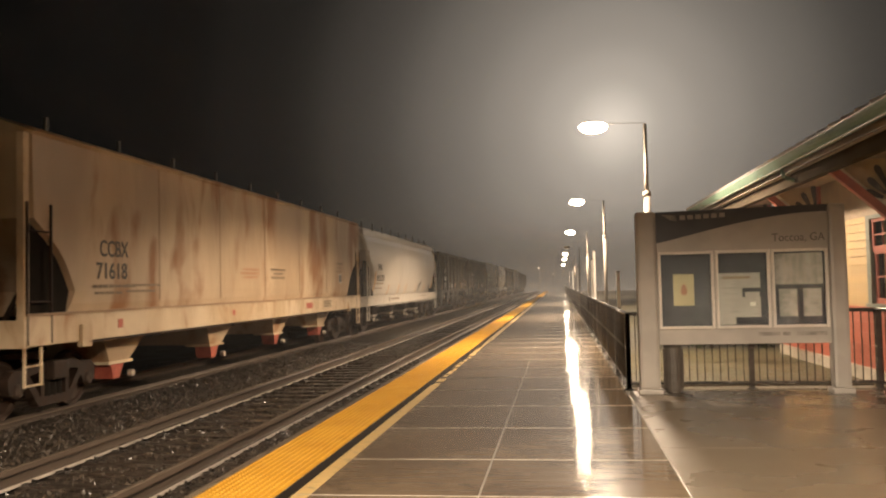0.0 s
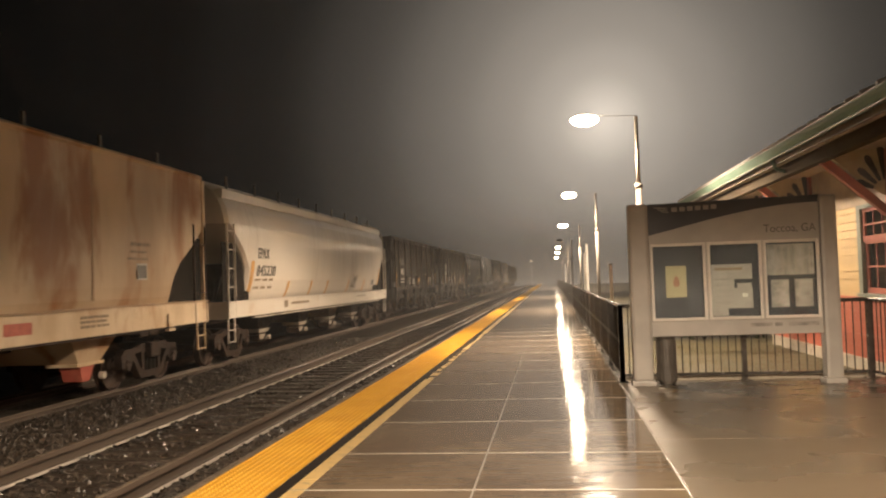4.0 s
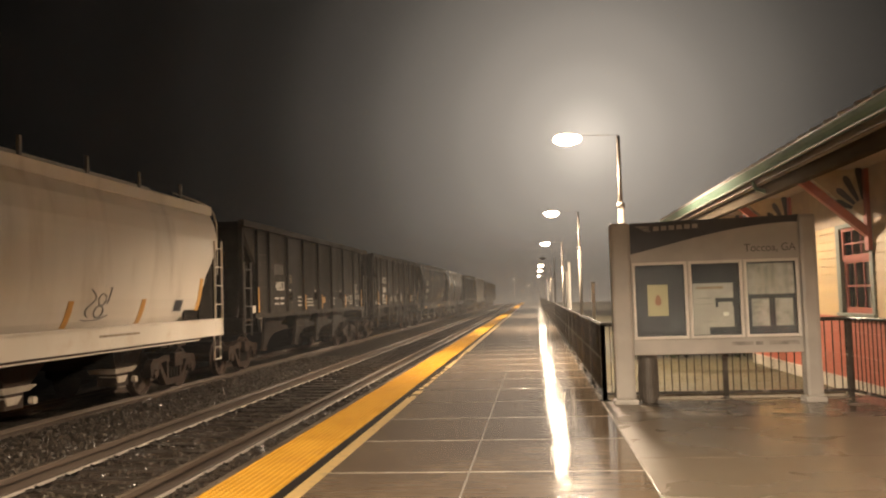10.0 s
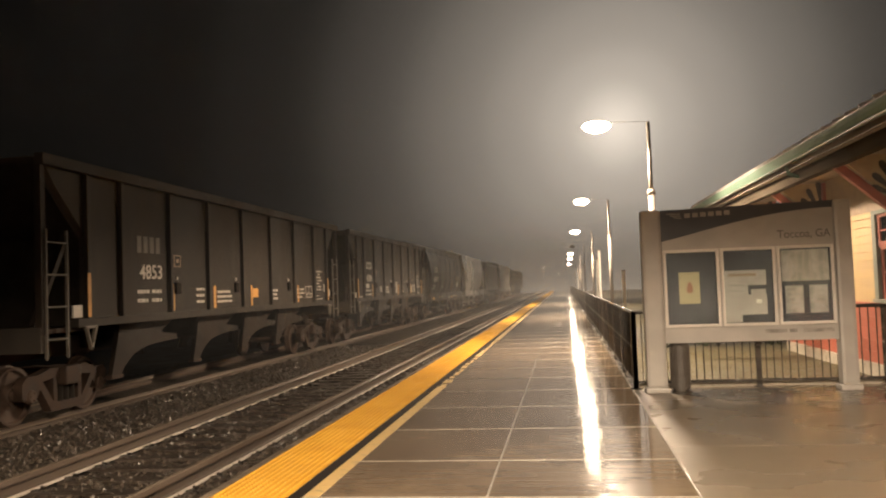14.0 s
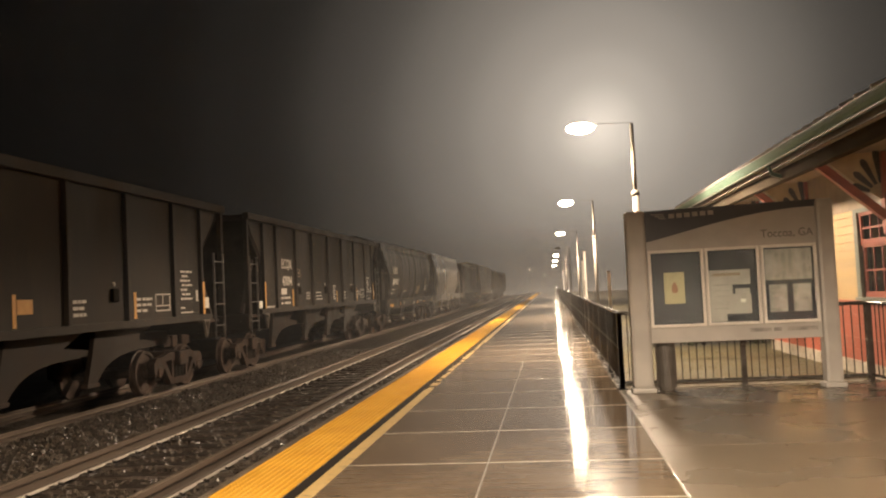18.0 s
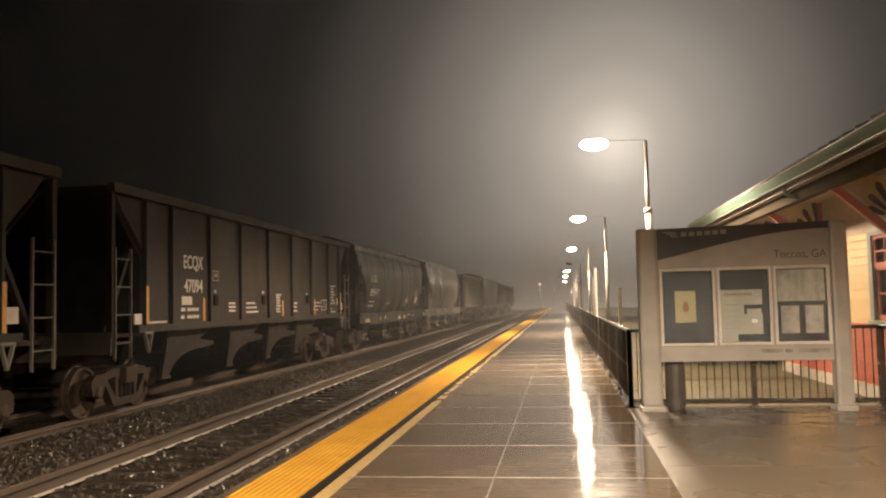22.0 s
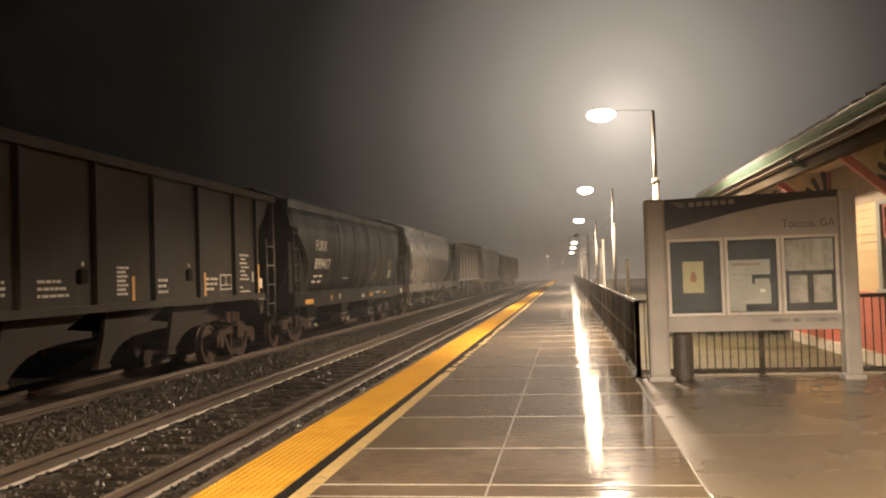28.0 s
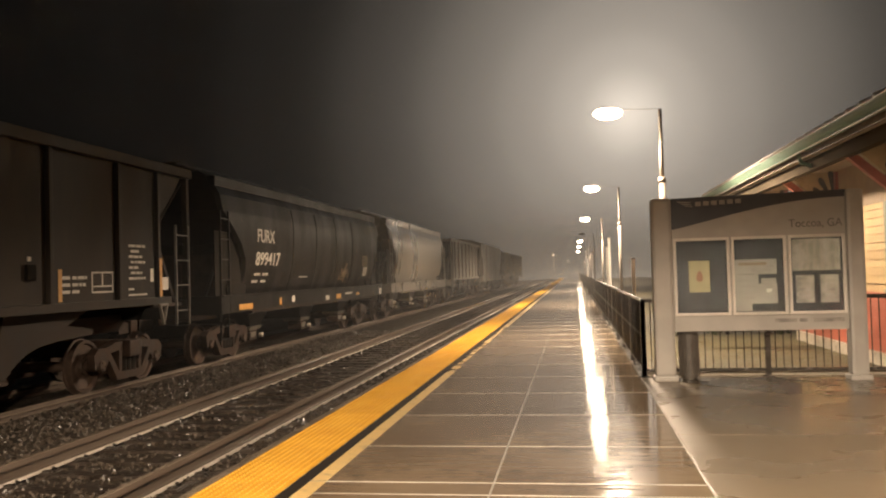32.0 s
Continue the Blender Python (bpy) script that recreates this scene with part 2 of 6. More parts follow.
M = dict(
    concrete=surf("wet_concrete", (0.165, 0.119, 0.076), (0.22, 0.166, 0.11), 0.9, (0.07, 0.105), bump=0.34, fine=4, grain=(0.4, 2.4, 1), laid=True, spec=0.34, dirt=(0.115, 0.083, 0.052), dirt_amount=0.55, vary=0.06),
    plaza=surf("damp_concrete", (0.195, 0.158, 0.113), (0.21, 0.171, 0.122), 0.7, (0.24, 0.34), bump=0.05, fine=9, spec=0.22, grain=(0.6, 1.6, 1), laid=True),
    joint=surf("joint_filler", (0.16, 0.15, 0.13), (0.24, 0.22, 0.19), 5, (0.15, 0.3), bump=0.1),
    edge=surf("platform_edge", (0.15, 0.12, 0.09), (0.22, 0.178, 0.135), 2, (0.3, 0.5), bump=0.2, dirt=(0.07, 0.058, 0.045)),
    yellow=surf("tactile_yellow", (0.58, 0.3, 0.028), (0.66, 0.365, 0.048), 3, (0.6, 0.7), bump=0.06, fine=80, laid=True, dirt=(0.42, 0.23, 0.04), dirt_amount=0.35, vary=0.05, spec=0.06),
    # pale colour paints the lamp glints on the dome tops
    domepale=surf("dome_top_glint", (0.88, 0.62, 0.24), (0.92, 0.7, 0.34), 6, (0.4, 0.5), bump=0.03, spec=0.2),
    cream=surf("worn_line_paint", (0.6, 0.42, 0.16), (0.68, 0.5, 0.22), 4, (0.3, 0.5), bump=0.1, dirt=(0.25, 0.2, 0.13), dirt_amount=0.8),
    steel=surf("rail_foot_glint", (0.6, 0.54, 0.48), (0.7, 0.635, 0.57), 3, (0.3, 0.42), metal=0.35, bump=0.03, stretch=(1, 0.1, 1), spec=0.8),
    railtop=surf("dull_rail_top", (0.15, 0.118, 0.09), (0.2, 0.162, 0.126), 2.5, (0.5, 0.65), metal=0.3, bump=0.03, stretch=(1, 0.1, 1), spec=0.3),
    clip=surf("black_rail_clip", (0.012, 0.01, 0.008), (0.03, 0.024, 0.019), 9, (0.25, 0.45), bump=0.1),
    rust=surf("rusty_rail", (0.058, 0.043, 0.033), (0.085, 0.064, 0.049), 2.5, (0.45, 0.65), bump=0.1, stretch=(1, 0.15, 1), spec=0.3),
    tie=surf("wet_timber_tie", (0.017, 0.013, 0.01), (0.038, 0.029, 0.023), 5, (0.25, 0.55), bump=0.5, fine=30, stretch=(0.4, 3, 3), laid=True, vary=0.25),
    ballast=surf("wet_ballast_bed", (0.018, 0.0145, 0.011), (0.05, 0.04, 0.031), 22, (0.3, 0.7), bump=1.0, fine=26),
    stone=surf("wet_ballast_stone", (0.023, 0.018, 0.013), (0.088, 0.07, 0.054), 9, (0.2, 0.5), bump=0.3, fine=50),
    soil=surf("dark_soil", (0.03, 0.026, 0.02), (0.07, 0.058, 0.042), 1.5, (0.6, 0.9), bump=0.5, fine=12),
    grass=surf("winter_grass", (0.075, 0.066, 0.034), (0.125, 0.104, 0.055), 3, (0.6, 0.9), bump=0.6, fine=40, dirt=(0.035, 0.045, 0.02)),
    black=surf("black_railing_paint", (0.042, 0.038, 0.034), (0.066, 0.06, 0.054), 6, (0.14, 0.28), bump=0.05, spec=0.7),
    pole=surf("galvanised_pole", (0.21, 0.182, 0.155), (0.26, 0.226, 0.195), 5, (0.6, 0.75), bump=0.05, spec=0.25),
    signgrey=surf("sign_silver_paint", (0.35, 0.333, 0.306), (0.42, 0.398, 0.367), 2, (0.35, 0.5), bump=0.04, dirt=(0.33, 0.3, 0.27), dirt_amount=0.3),
    navy=surf("sign_navy", (0.026, 0.027, 0.034), (0.036, 0.037, 0.045), 3, (0.3, 0.45), bump=0.03),
    framewhite=surf("frame_white", (0.6, 0.57, 0.52), (0.68, 0.645, 0.59), 4, (0.35, 0.5), bump=0.03),
    paper=surf("paper_white", (0.3, 0.28, 0.25), (0.36, 0.335, 0.3), 5, (0.5, 0.6), bump=0.02, dirt=(0.3, 0.28, 0.25)),
    paperyellow=surf("paper_cream", (0.34, 0.3, 0.175), (0.4, 0.35, 0.21), 5, (0.5, 0.6), bump=0.02),
    ink=surf("dark_ink", (0.11, 0.104, 0.098), (0.15, 0.142, 0.133), 5, (0.4, 0.5), bump=0.02),
    redink=surf("russet_print", (0.22, 0.1, 0.05), (0.27, 0.13, 0.07), 9, (0.4, 0.5), bump=0.02),
    redprint=surf("faded_red_print", (0.42, 0.22, 0.13), (0.5, 0.3, 0.18), 9, (0.5, 0.6), bump=0.02),
    greyprint=surf("grey_print", (0.2, 0.19, 0.175), (0.33, 0.31, 0.28), 9, (0.4, 0.5), bump=0.02),
    clapboard=surf("yellow_clapboard", (0.44, 0.31, 0.145), (0.5, 0.36, 0.172), 3, (0.4, 0.55), bump=0.08, stretch=(1, 0.4, 2), vary=0.05),
    red=surf("brick_red_paint", (0.31, 0.086, 0.054), (0.38, 0.11, 0.07), 3, (0.4, 0.55), bump=0.1, dirt=(0.3, 0.06, 0.035), dirt_amount=0.4, vary=0.05),
    trim=surf("grey_green_trim", (0.17, 0.19, 0.16), (0.22, 0.24, 0.2), 4, (0.4, 0.55), bump=0.06),
    foundation=surf("limewashed_base", (0.34, 0.3, 0.24), (0.42, 0.375, 0.3), 3, (0.6, 0.8), bump=0.3, dirt=(0.14, 0.12, 0.085), dirt_amount=0.7),
    roofgreen=surf("green_roof_metal", (0.14, 0.215, 0.165), (0.175, 0.26, 0.2), 1.5, (0.55, 0.65), bump=0.02, spec=0.2),
    soffit=surf("soffit_board", (0.33, 0.255, 0.18), (0.42, 0.33, 0.235), 4, (0.5, 0.7), bump=0.1),
    fascia=surf("stained_fascia", (0.15, 0.118, 0.088), (0.19, 0.152, 0.115), 4, (0.5, 0.7), bump=0.1),
    eavewood=surf("brown_eave_beam", (0.06, 0.048, 0.036), (0.085, 0.07, 0.053), 3, (0.6, 0.8), bump=0.1, stretch=(1, 0.2, 1), spec=0.0),
    fan=surf("bracket_cream", (0.4, 0.3, 0.17), (0.48, 0.37, 0.22), 4, (0.5, 0.6), bump=0.1),
    darkwood=surf("dark_bracket", (0.04, 0.035, 0.028), (0.07, 0.06, 0.05), 4, (0.5, 0.7), bump=0.1),
    beige=surf("weathered_beige", (0.41, 0.288, 0.174), (0.62, 0.488, 0.337), 0.7, (0.45, 0.65), bump=0.06, stretch=(1, 0.8, 0.32), dirt=(0.3, 0.13, 0.046), dirt_amount=0.9, dirt_range=(0.5, 0.68)),
    rustseam=surf("rusty_weld", (0.33, 0.215, 0.125), (0.44, 0.32, 0.205), 1.6, (0.5, 0.7), bump=0.1, stretch=(1, 1, 0.5)),
    beigesill=surf("weathered_sill", (0.52, 0.38, 0.23), (0.7, 0.57, 0.4), 1.4, (0.45, 0.65), bump=0.06, stretch=(1, 0.8, 0.5), dirt=(0.36, 0.16, 0.06), dirt_amount=0.75),
    whitecar=surf("off_white_car", (0.6, 0.545, 0.468), (0.7, 0.641, 0.56), 1.0, (0.35, 0.55), bump=0.03, stretch=(1, 0.8, 0.2), dirt=(0.34, 0.27, 0.2), dirt_amount=0.45, coat=0.35),
    whitesill=surf("off_white_sill", (0.62, 0.56, 0.475), (0.7, 0.645, 0.56), 1.4, (0.35, 0.5), bump=0.03, stretch=(1, 0.6, 0.6), dirt=(0.5, 0.36, 0.24), dirt_amount=0.5, dirt_range=(0.55, 0.75)),
    blackcar=surf("black_car_paint", (0.0045, 0.004, 0.0035), (0.009, 0.008, 0.007), 1.5, (0.38, 0.5), bump=0.03, stretch=(1, 1, 0.3), dirt=(0.018, 0.015, 0.012), dirt_amount=0.4, spec=0.2),
    coalcar=surf("coal_car_paint", (0.024, 0.0212, 0.0182), (0.043, 0.037, 0.0317), 1.2, (0.5, 0.68), bump=0.06, stretch=(1, 1, 0.3), dirt=(0.055, 0.042, 0.03), dirt_amount=0.5, spec=0.15),
    glossblack=surf("glossy_black_edge", (0.02, 0.018, 0.016), (0.035, 0.031, 0.027), 5, (0.15, 0.25), bump=0.02),
    silver=surf("silver_car", (0.17, 0.155, 0.13), (0.23, 0.21, 0.18), 1.0, (0.26, 0.36), metal=0.4, bump=0.03, stretch=(1, 1, 0.3)),
    greycar=surf("grey_car", (0.1, 0.088, 0.072), (0.15, 0.133, 0.11), 1.0, (0.4, 0.55), bump=0.04, stretch=(1, 1, 0.3)),
    underframe=surf("dark_hopper_steel", (0.01, 0.0072, 0.0054), (0.026, 0.0186, 0.0138), 2, (0.5, 0.7), bump=0.1, spec=0.2),
    truck=surf("grimy_truck_steel", (0.019, 0.0115, 0.0078), (0.044, 0.0275, 0.019), 5, (0.55, 0.8), bump=0.3, spec=0.25),
    wheel=surf("wheel_steel", (0.036, 0.0235, 0.017), (0.07, 0.047, 0.035), 5, (0.5, 0.7), metal=0.1, bump=0.1, spec=0.3),
    gatered=surf("red_outlet_gate", (0.42, 0.1, 0.07), (0.52, 0.15, 0.1), 6, (0.45, 0.6), bump=0.1, dirt=(0.2, 0.09, 0.06)),
    gatewhite=surf("pale_outlet_gate", (0.42, 0.37, 0.3), (0.52, 0.46, 0.38), 6, (0.45, 0.6), bump=0.1, dirt=(0.2, 0.15, 0.1)),
    stencilblack=surf("black_stencil", (0.06, 0.055, 0.048), (0.1, 0.092, 0.08), 9, (0.5, 0.6), bump=0.02),
    stencilwhite=surf("white_stencil", (0.45, 0.42, 0.37), (0.55, 0.515, 0.455), 9, (0.45, 0.6), bump=0.02),
    stencilgrey=surf("faded_stencil", (0.22, 0.165, 0.11), (0.28, 0.21, 0.14), 9, (0.5, 0.6), bump=0.02),
    orange=surf("reflective_orange", (0.5, 0.25, 0.055), (0.58, 0.31, 0.08), 8, (0.35, 0.5), bump=0.03),
    fold=surf("faded_print", (0.26, 0.24, 0.215), (0.31, 0.285, 0.255), 9, (0.45, 0.55), bump=0.02),
    leaf=surf("dark_hedge_leaf", (0.02, 0.028, 0.012), (0.05, 0.06, 0.025), 6, (0.4, 0.6), bump=0.1),
    # near-black: shade painted into car recesses; also springs, brackets and the platform gutter strip
    recess=surf("shade_and_dark_steel", (0.012, 0.01, 0.008), (0.022, 0.018, 0.015), 3, (0.8, 0.95), bump=0.1, spec=0.1),
    coalrail=surf("dull_grab_iron", (0.08, 0.072, 0.062), (0.12, 0.108, 0.093), 5, (0.5, 0.6), bump=0.05),
    # light base colour paints the glint of water standing in the joints
    joint_film=surf("wet_joint_glint", (0.42, 0.39, 0.34), (0.5, 0.465, 0.41), 6, (0.08, 0.2), bump=0.05),
    bin=surf("weathered_bin", (0.075, 0.066, 0.057), (0.11, 0.098, 0.085), 6, (0.35, 0.5), bump=0.1),
    puddle=surf("dark_glossy_patch", (0.075, 0.062, 0.047), (0.1, 0.084, 0.063), 2, (0.2, 0.3), bump=0.06, fine=8, spec=0.4),
    lens=glow("lamp_lens", (1.0, 0.8, 0.55), 80.0),
    farlight=glow("far_light", (1.0, 0.85, 0.6), 0.8),
    pane=glass("window_glass"),
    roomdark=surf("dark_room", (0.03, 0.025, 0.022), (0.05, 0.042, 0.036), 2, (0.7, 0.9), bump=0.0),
)


# ---- mesh helpers ----
def box(bm, x0, x1, y0, y1, z0, z1, bevel=0.0):
    r = bmesh.ops.create_cube(bm, size=1.0, matrix=Matrix.Translation(((x0 + x1) / 2, (y0 + y1) / 2, (z0 + z1) / 2)) @ Matrix.Diagonal((x1 - x0, y1 - y0, z1 - z0, 1)))
    if bevel:
        edges = list({e for v in r["verts"] for e in v.link_edges})
        bmesh.ops.bevel(bm, geom=edges, offset=bevel, segments=2, affect="EDGES", profile=0.6)
    return bm


def rod(bm, a, b, r, seg=8, r2=None):
    a, b = Vector(a), Vector(b)
    d = b - a
    m = Matrix.Translation((a + b) / 2) @ d.to_track_quat("Z", "Y").to_matrix().to_4x4()
    bmesh.ops.create_cone(bm, cap_ends=True, segments=seg, radius1=r, radius2=r if r2 is None else r2, depth=d.length, matrix=m)
    return bm


def bar(bm, a, b, w, h):
    """A square bar from a to b."""
    a, b = Vector(a), Vector(b)
    d = b - a
    m = Matrix.Translation((a + b) / 2) @ d.to_track_quat("Z", "X").to_matrix().to_4x4() @ Matrix.Diagonal((w, h, d.length, 1))
    bmesh.ops.create_cube(bm, size=1.0, matrix=m)
    return bm


def prism(bm, poly, x0, x1):
    """A polygon of (y, z) pushed from x0 to x1."""
    a = [bm.verts.new((x0, y, z)) for y, z in poly]
    b = [bm.verts.new((x1, y, z)) for y, z in poly]
    bm.faces.new(a[::-1])
    bm.faces.new(b)
    for i in range(len(poly)):
        j = (i + 1) % len(poly)
        bm.faces.new((a[i], a[j], b[j], b[i]))
    bmesh.ops.recalc_face_normals(bm, faces=bm.faces[:])
    return bm


def rings(bm, loops, cap=True):
    """Skin closed loops of equal length, one above the other."""
    vs = [[bm.verts.new(p) for p in lp] for lp in loops]
    k = len(vs[0])
    for a, b in zip(vs, vs[1:]):
        for i in range(k):
            j = (i + 1) % k
            bm.faces.new((a[i], a[j], b[j], b[i]))
    if cap:
        bm.faces.new(vs[0][::-1])
        bm.faces.new(vs[-1])
    bmesh.ops.recalc_face_normals(bm, faces=bm.faces[:])
    return bm


def as_mesh(bm, material, name="mesh", smooth=False):
    me = bpy.data.meshes.new(name)
    bm.to_mesh(me)
    bm.free()
    me.materials.append(material)
    if smooth:
        for p in me.polygons:
            p.use_smooth = True
    return me


def part(name, bm, material, parent=None, label="", smooth=False):
    ob = new(name, as_mesh(bm, material, name, smooth))
    ob.parent = parent
    if label:
        ob["label"] = label
    return ob


def piece(name, me, parent, x=0, y=0, z=0, rz=0):
    ob = new(name, me)
    ob.parent = parent
    ob.matrix_basis = pose(x, y, z, 0, 0, rz)
    return ob


def thing(name, label, category, group="", x=0, y=0, z=0, kind=""):
    ob = new(name)
    ob.empty_display_size = 0.2
    ob.location = (x, y, z)
    return tagged(ob, label, category, group, kind)


def boxed(*args, bevel=0.0):
    return box(bmesh.new(), *args, bevel=bevel)


ALONG_X = Matrix(((1, 0, 0, 0), (0, 0, -1, 0), (0, 1, 0, 0), (0, 0, 0, 1)))     # reads from the -y side
ALONG_Y = Matrix(((0, 0, 1, 0), (1, 0, 0, 0), (0, 1, 0, 0), (0, 0, 0, 1)))      # reads from the +x side


def lettering(name, text, size, at, turn, material, parent, depth=0.004, bold=0.0, width=None, side=None):
    """Raised letters, set with their left foot at a point."""
    cu = bpy.data.curves.new(name, "FONT")
    cu.body, cu.size, cu.extrude, cu.offset = text, size, depth, bold
    tmp = bpy.data.objects.new(name, cu)
    scene.collection.objects.link(tmp)
    bpy.context.view_layer.update()
    me = bpy.data.meshes.new_from_object(tmp.evaluated_get(bpy.context.evaluated_depsgraph_get()))
    bpy.data.objects.remove(tmp)
    me.materials.clear()
    me.materials.append(material)
    s = 1.0
    if width:
        xs = [v.co.x for v in me.vertices]
        s = width / (max(xs) - min(xs))
    me.transform(Matrix.Diagonal((s, 1, 1, 1)))
    me.transform(turn)
    if side:
        for v in me.vertices:
            v.co.x += side(at[2] + v.co.z) - side(at[2])
    # every letter is a part of its own
    bm = bmesh.new()
    bm.from_mesh(me)
    todo, groups = set(bm.faces), []
    while todo:
        heap, isle = [todo.pop()], []
        while heap:
            f = heap.pop()
            isle.append(f)
            for e in f.edges:
                for g in e.link_faces:
                    if g in todo:
                        todo.remove(g)
                        heap.append(g)
        groups.append(isle)
    for isle in groups:
        index, verts, faces = {}, [], []
        for f in isle:
            for v in f.verts:
                if v not in index:
                    index[v] = len(verts)
                    verts.append(v.co[:])
            faces.append([index[v] for v in f.verts])
        one = bpy.data.meshes.new(name)
        one.from_pydata(verts, [], faces)
        one.materials.append(material)
        ob = new(name, one)
        ob.parent, ob.location = parent, at
    bm.free()

# ---- ground, tracks ----
RAIL_Z, NEAR_X, FAR_X = -0.2, -4.24, -8.58


def ground():
    bm = bmesh.new()
    xs = (-3000, -14.0, -10.9, -6.41, -2.9, 3000)
    zs = (-0.9, -0.9, -0.40, -0.40, -0.40, -0.40)
    ys = (-3000, 3000)
    v = [[bm.verts.new((x, y, z)) for y in ys] for x, z in zip(xs, zs)]
    for a, b in zip(v, v[1:]):
        bm.faces.new((a[0], b[0], b[1], a[1]))
    bmesh.ops.recalc_face_normals(bm, faces=bm.faces[:])
    tagged(part("ground", bm, M["soil"]), "dark soil sheet reaching out past the tracks", "ground", kind="structure")


def bed_height(x):
    """High under the near track, falling away between the tracks to the far one."""
    return float(np.interp(x, (-10.5, -9.6, -9.4, -7.9, -7.6, -6.4, -5.5, -5.2, -4.95, -3.6, -3.35, -2.9), (-0.36, -0.3, -0.37, -0.37, -0.29, -0.255, -0.24, -0.225, -0.24, -0.24, -0.225, -0.24)))


def ballast_bed():
    bm = bmesh.new()
    xs = [-10.9 + 0.13 * i for i in range(62)]
    ys = [2.0 + 0.13 * i for i in range(170)]
    v = [[bm.verts.new((x, y, bed_height(x) + 0.03 * noise.noise(Vector((x * 4, y * 4, 0))) + 0.02 * noise.noise(Vector((x * 11, y * 11, 3))))) for x in xs] for y in ys]
    for a, b in zip(v, v[1:]):
        for i in range(len(xs) - 1):
            bm.faces.new((a[i], a[i + 1], b[i + 1], b[i]))
    for y0, y1 in ((24.0, 187), (-60, 2.05)):
        box(bm, -10.9, -6.2, y0, y1, -0.6, -0.365)
        box(bm, -6.2, -2.87, y0, y1, -0.6, -0.23)
    tagged(part("ballast_bed", bm, M["ballast"]), "wet dark gravel bed under both tracks", "ballast", kind="stuff")


def ballast_stones():
    """Loose wet stones strewn over the bed, thicker near the viewer."""
    rng = np.random.default_rng(4)
    base = np.array([(1, 0, 0), (-1, 0, 0), (0, 1, 0), (0, -1, 0), (0, 0, 1), (0, 0, -1)], float)
    tri = np.array([(0, 2, 4), (2, 1, 4), (1, 3, 4), (3, 0, 4), (2, 0, 5), (1, 2, 5), (3, 1, 5), (0, 3, 5)])
    n = 24000
    y = 3.2 + 24 * rng.random(n) ** 1.5
    x = np.where(rng.random(n) < 0.62, rng.uniform(-7.6, -5.15, n), rng.uniform(-4.9, -2.98, n))
    s = rng.uniform(0.009, 0.027, n)
    z = np.array([bed_height(u) for u in x]) + 0.03 * rng.random(n)
    pts = base[None] * rng.uniform(0.55, 1.25, (n, 6, 1)) * s[:, None, None] + rng.normal(0, 0.25, (n, 6, 3)) * s[:, None, None]
    a = rng.uniform(0, 6.28, n)
    c, q = np.cos(a)[:, None], np.sin(a)[:, None]
    rot = np.stack([pts[..., 0] * c - pts[..., 1] * q, pts[..., 0] * q + pts[..., 1] * c, pts[..., 2]], -1)
    verts = (rot + np.stack([x, y, z], -1)[:, None]).reshape(-1, 3)
    faces = (tri[None] + 6 * np.arange(n)[:, None, None]).reshape(-1, 3)
    me = bpy.data.meshes.new("ballast_stones")
    me.from_pydata(verts.tolist(), [], faces.tolist())
    me.materials.append(M["stone"])
    tagged(new("ballast_stones", me), "loose wet grey ballast stones between the rails", "gravel", kind="stuff")


def rail_poly():
    return [(-0.07, -0.17), (0.07, -0.17), (0.07, -0.155), (0.012, -0.13), (0.012, -0.06), (0.036, -0.055), (0.034, -0.045), (0.02, -0.02), (-0.02, -0.02), (-0.034, -0.045), (-0.036, -0.055), (-0.012, -0.06), (-0.012, -0.13), (-0.07, -0.155)]


def clip_mesh():
    """A sprung rail clip: a bent bar hooked over the rail foot, with its shoulder."""
    bm = bmesh.new()
    for s in (-1, 1):
        box(bm, s * 0.13 - 0.022, s * 0.13 + 0.022, -0.06, 0.06, -0.175, -0.155, 0.006)
        for a, b in (((0.088, -0.085), (0.14, -0.055)), ((0.14, -0.055), (0.14, 0.055)), ((0.14, 0.055), (0.088, 0.085))):
            rod(bm, (s * a[0], a[1], -0.158), (s * b[0], b[1], -0.15), 0.015, 6)
    return as_mesh(bm, M["clip"], "rail_clip")


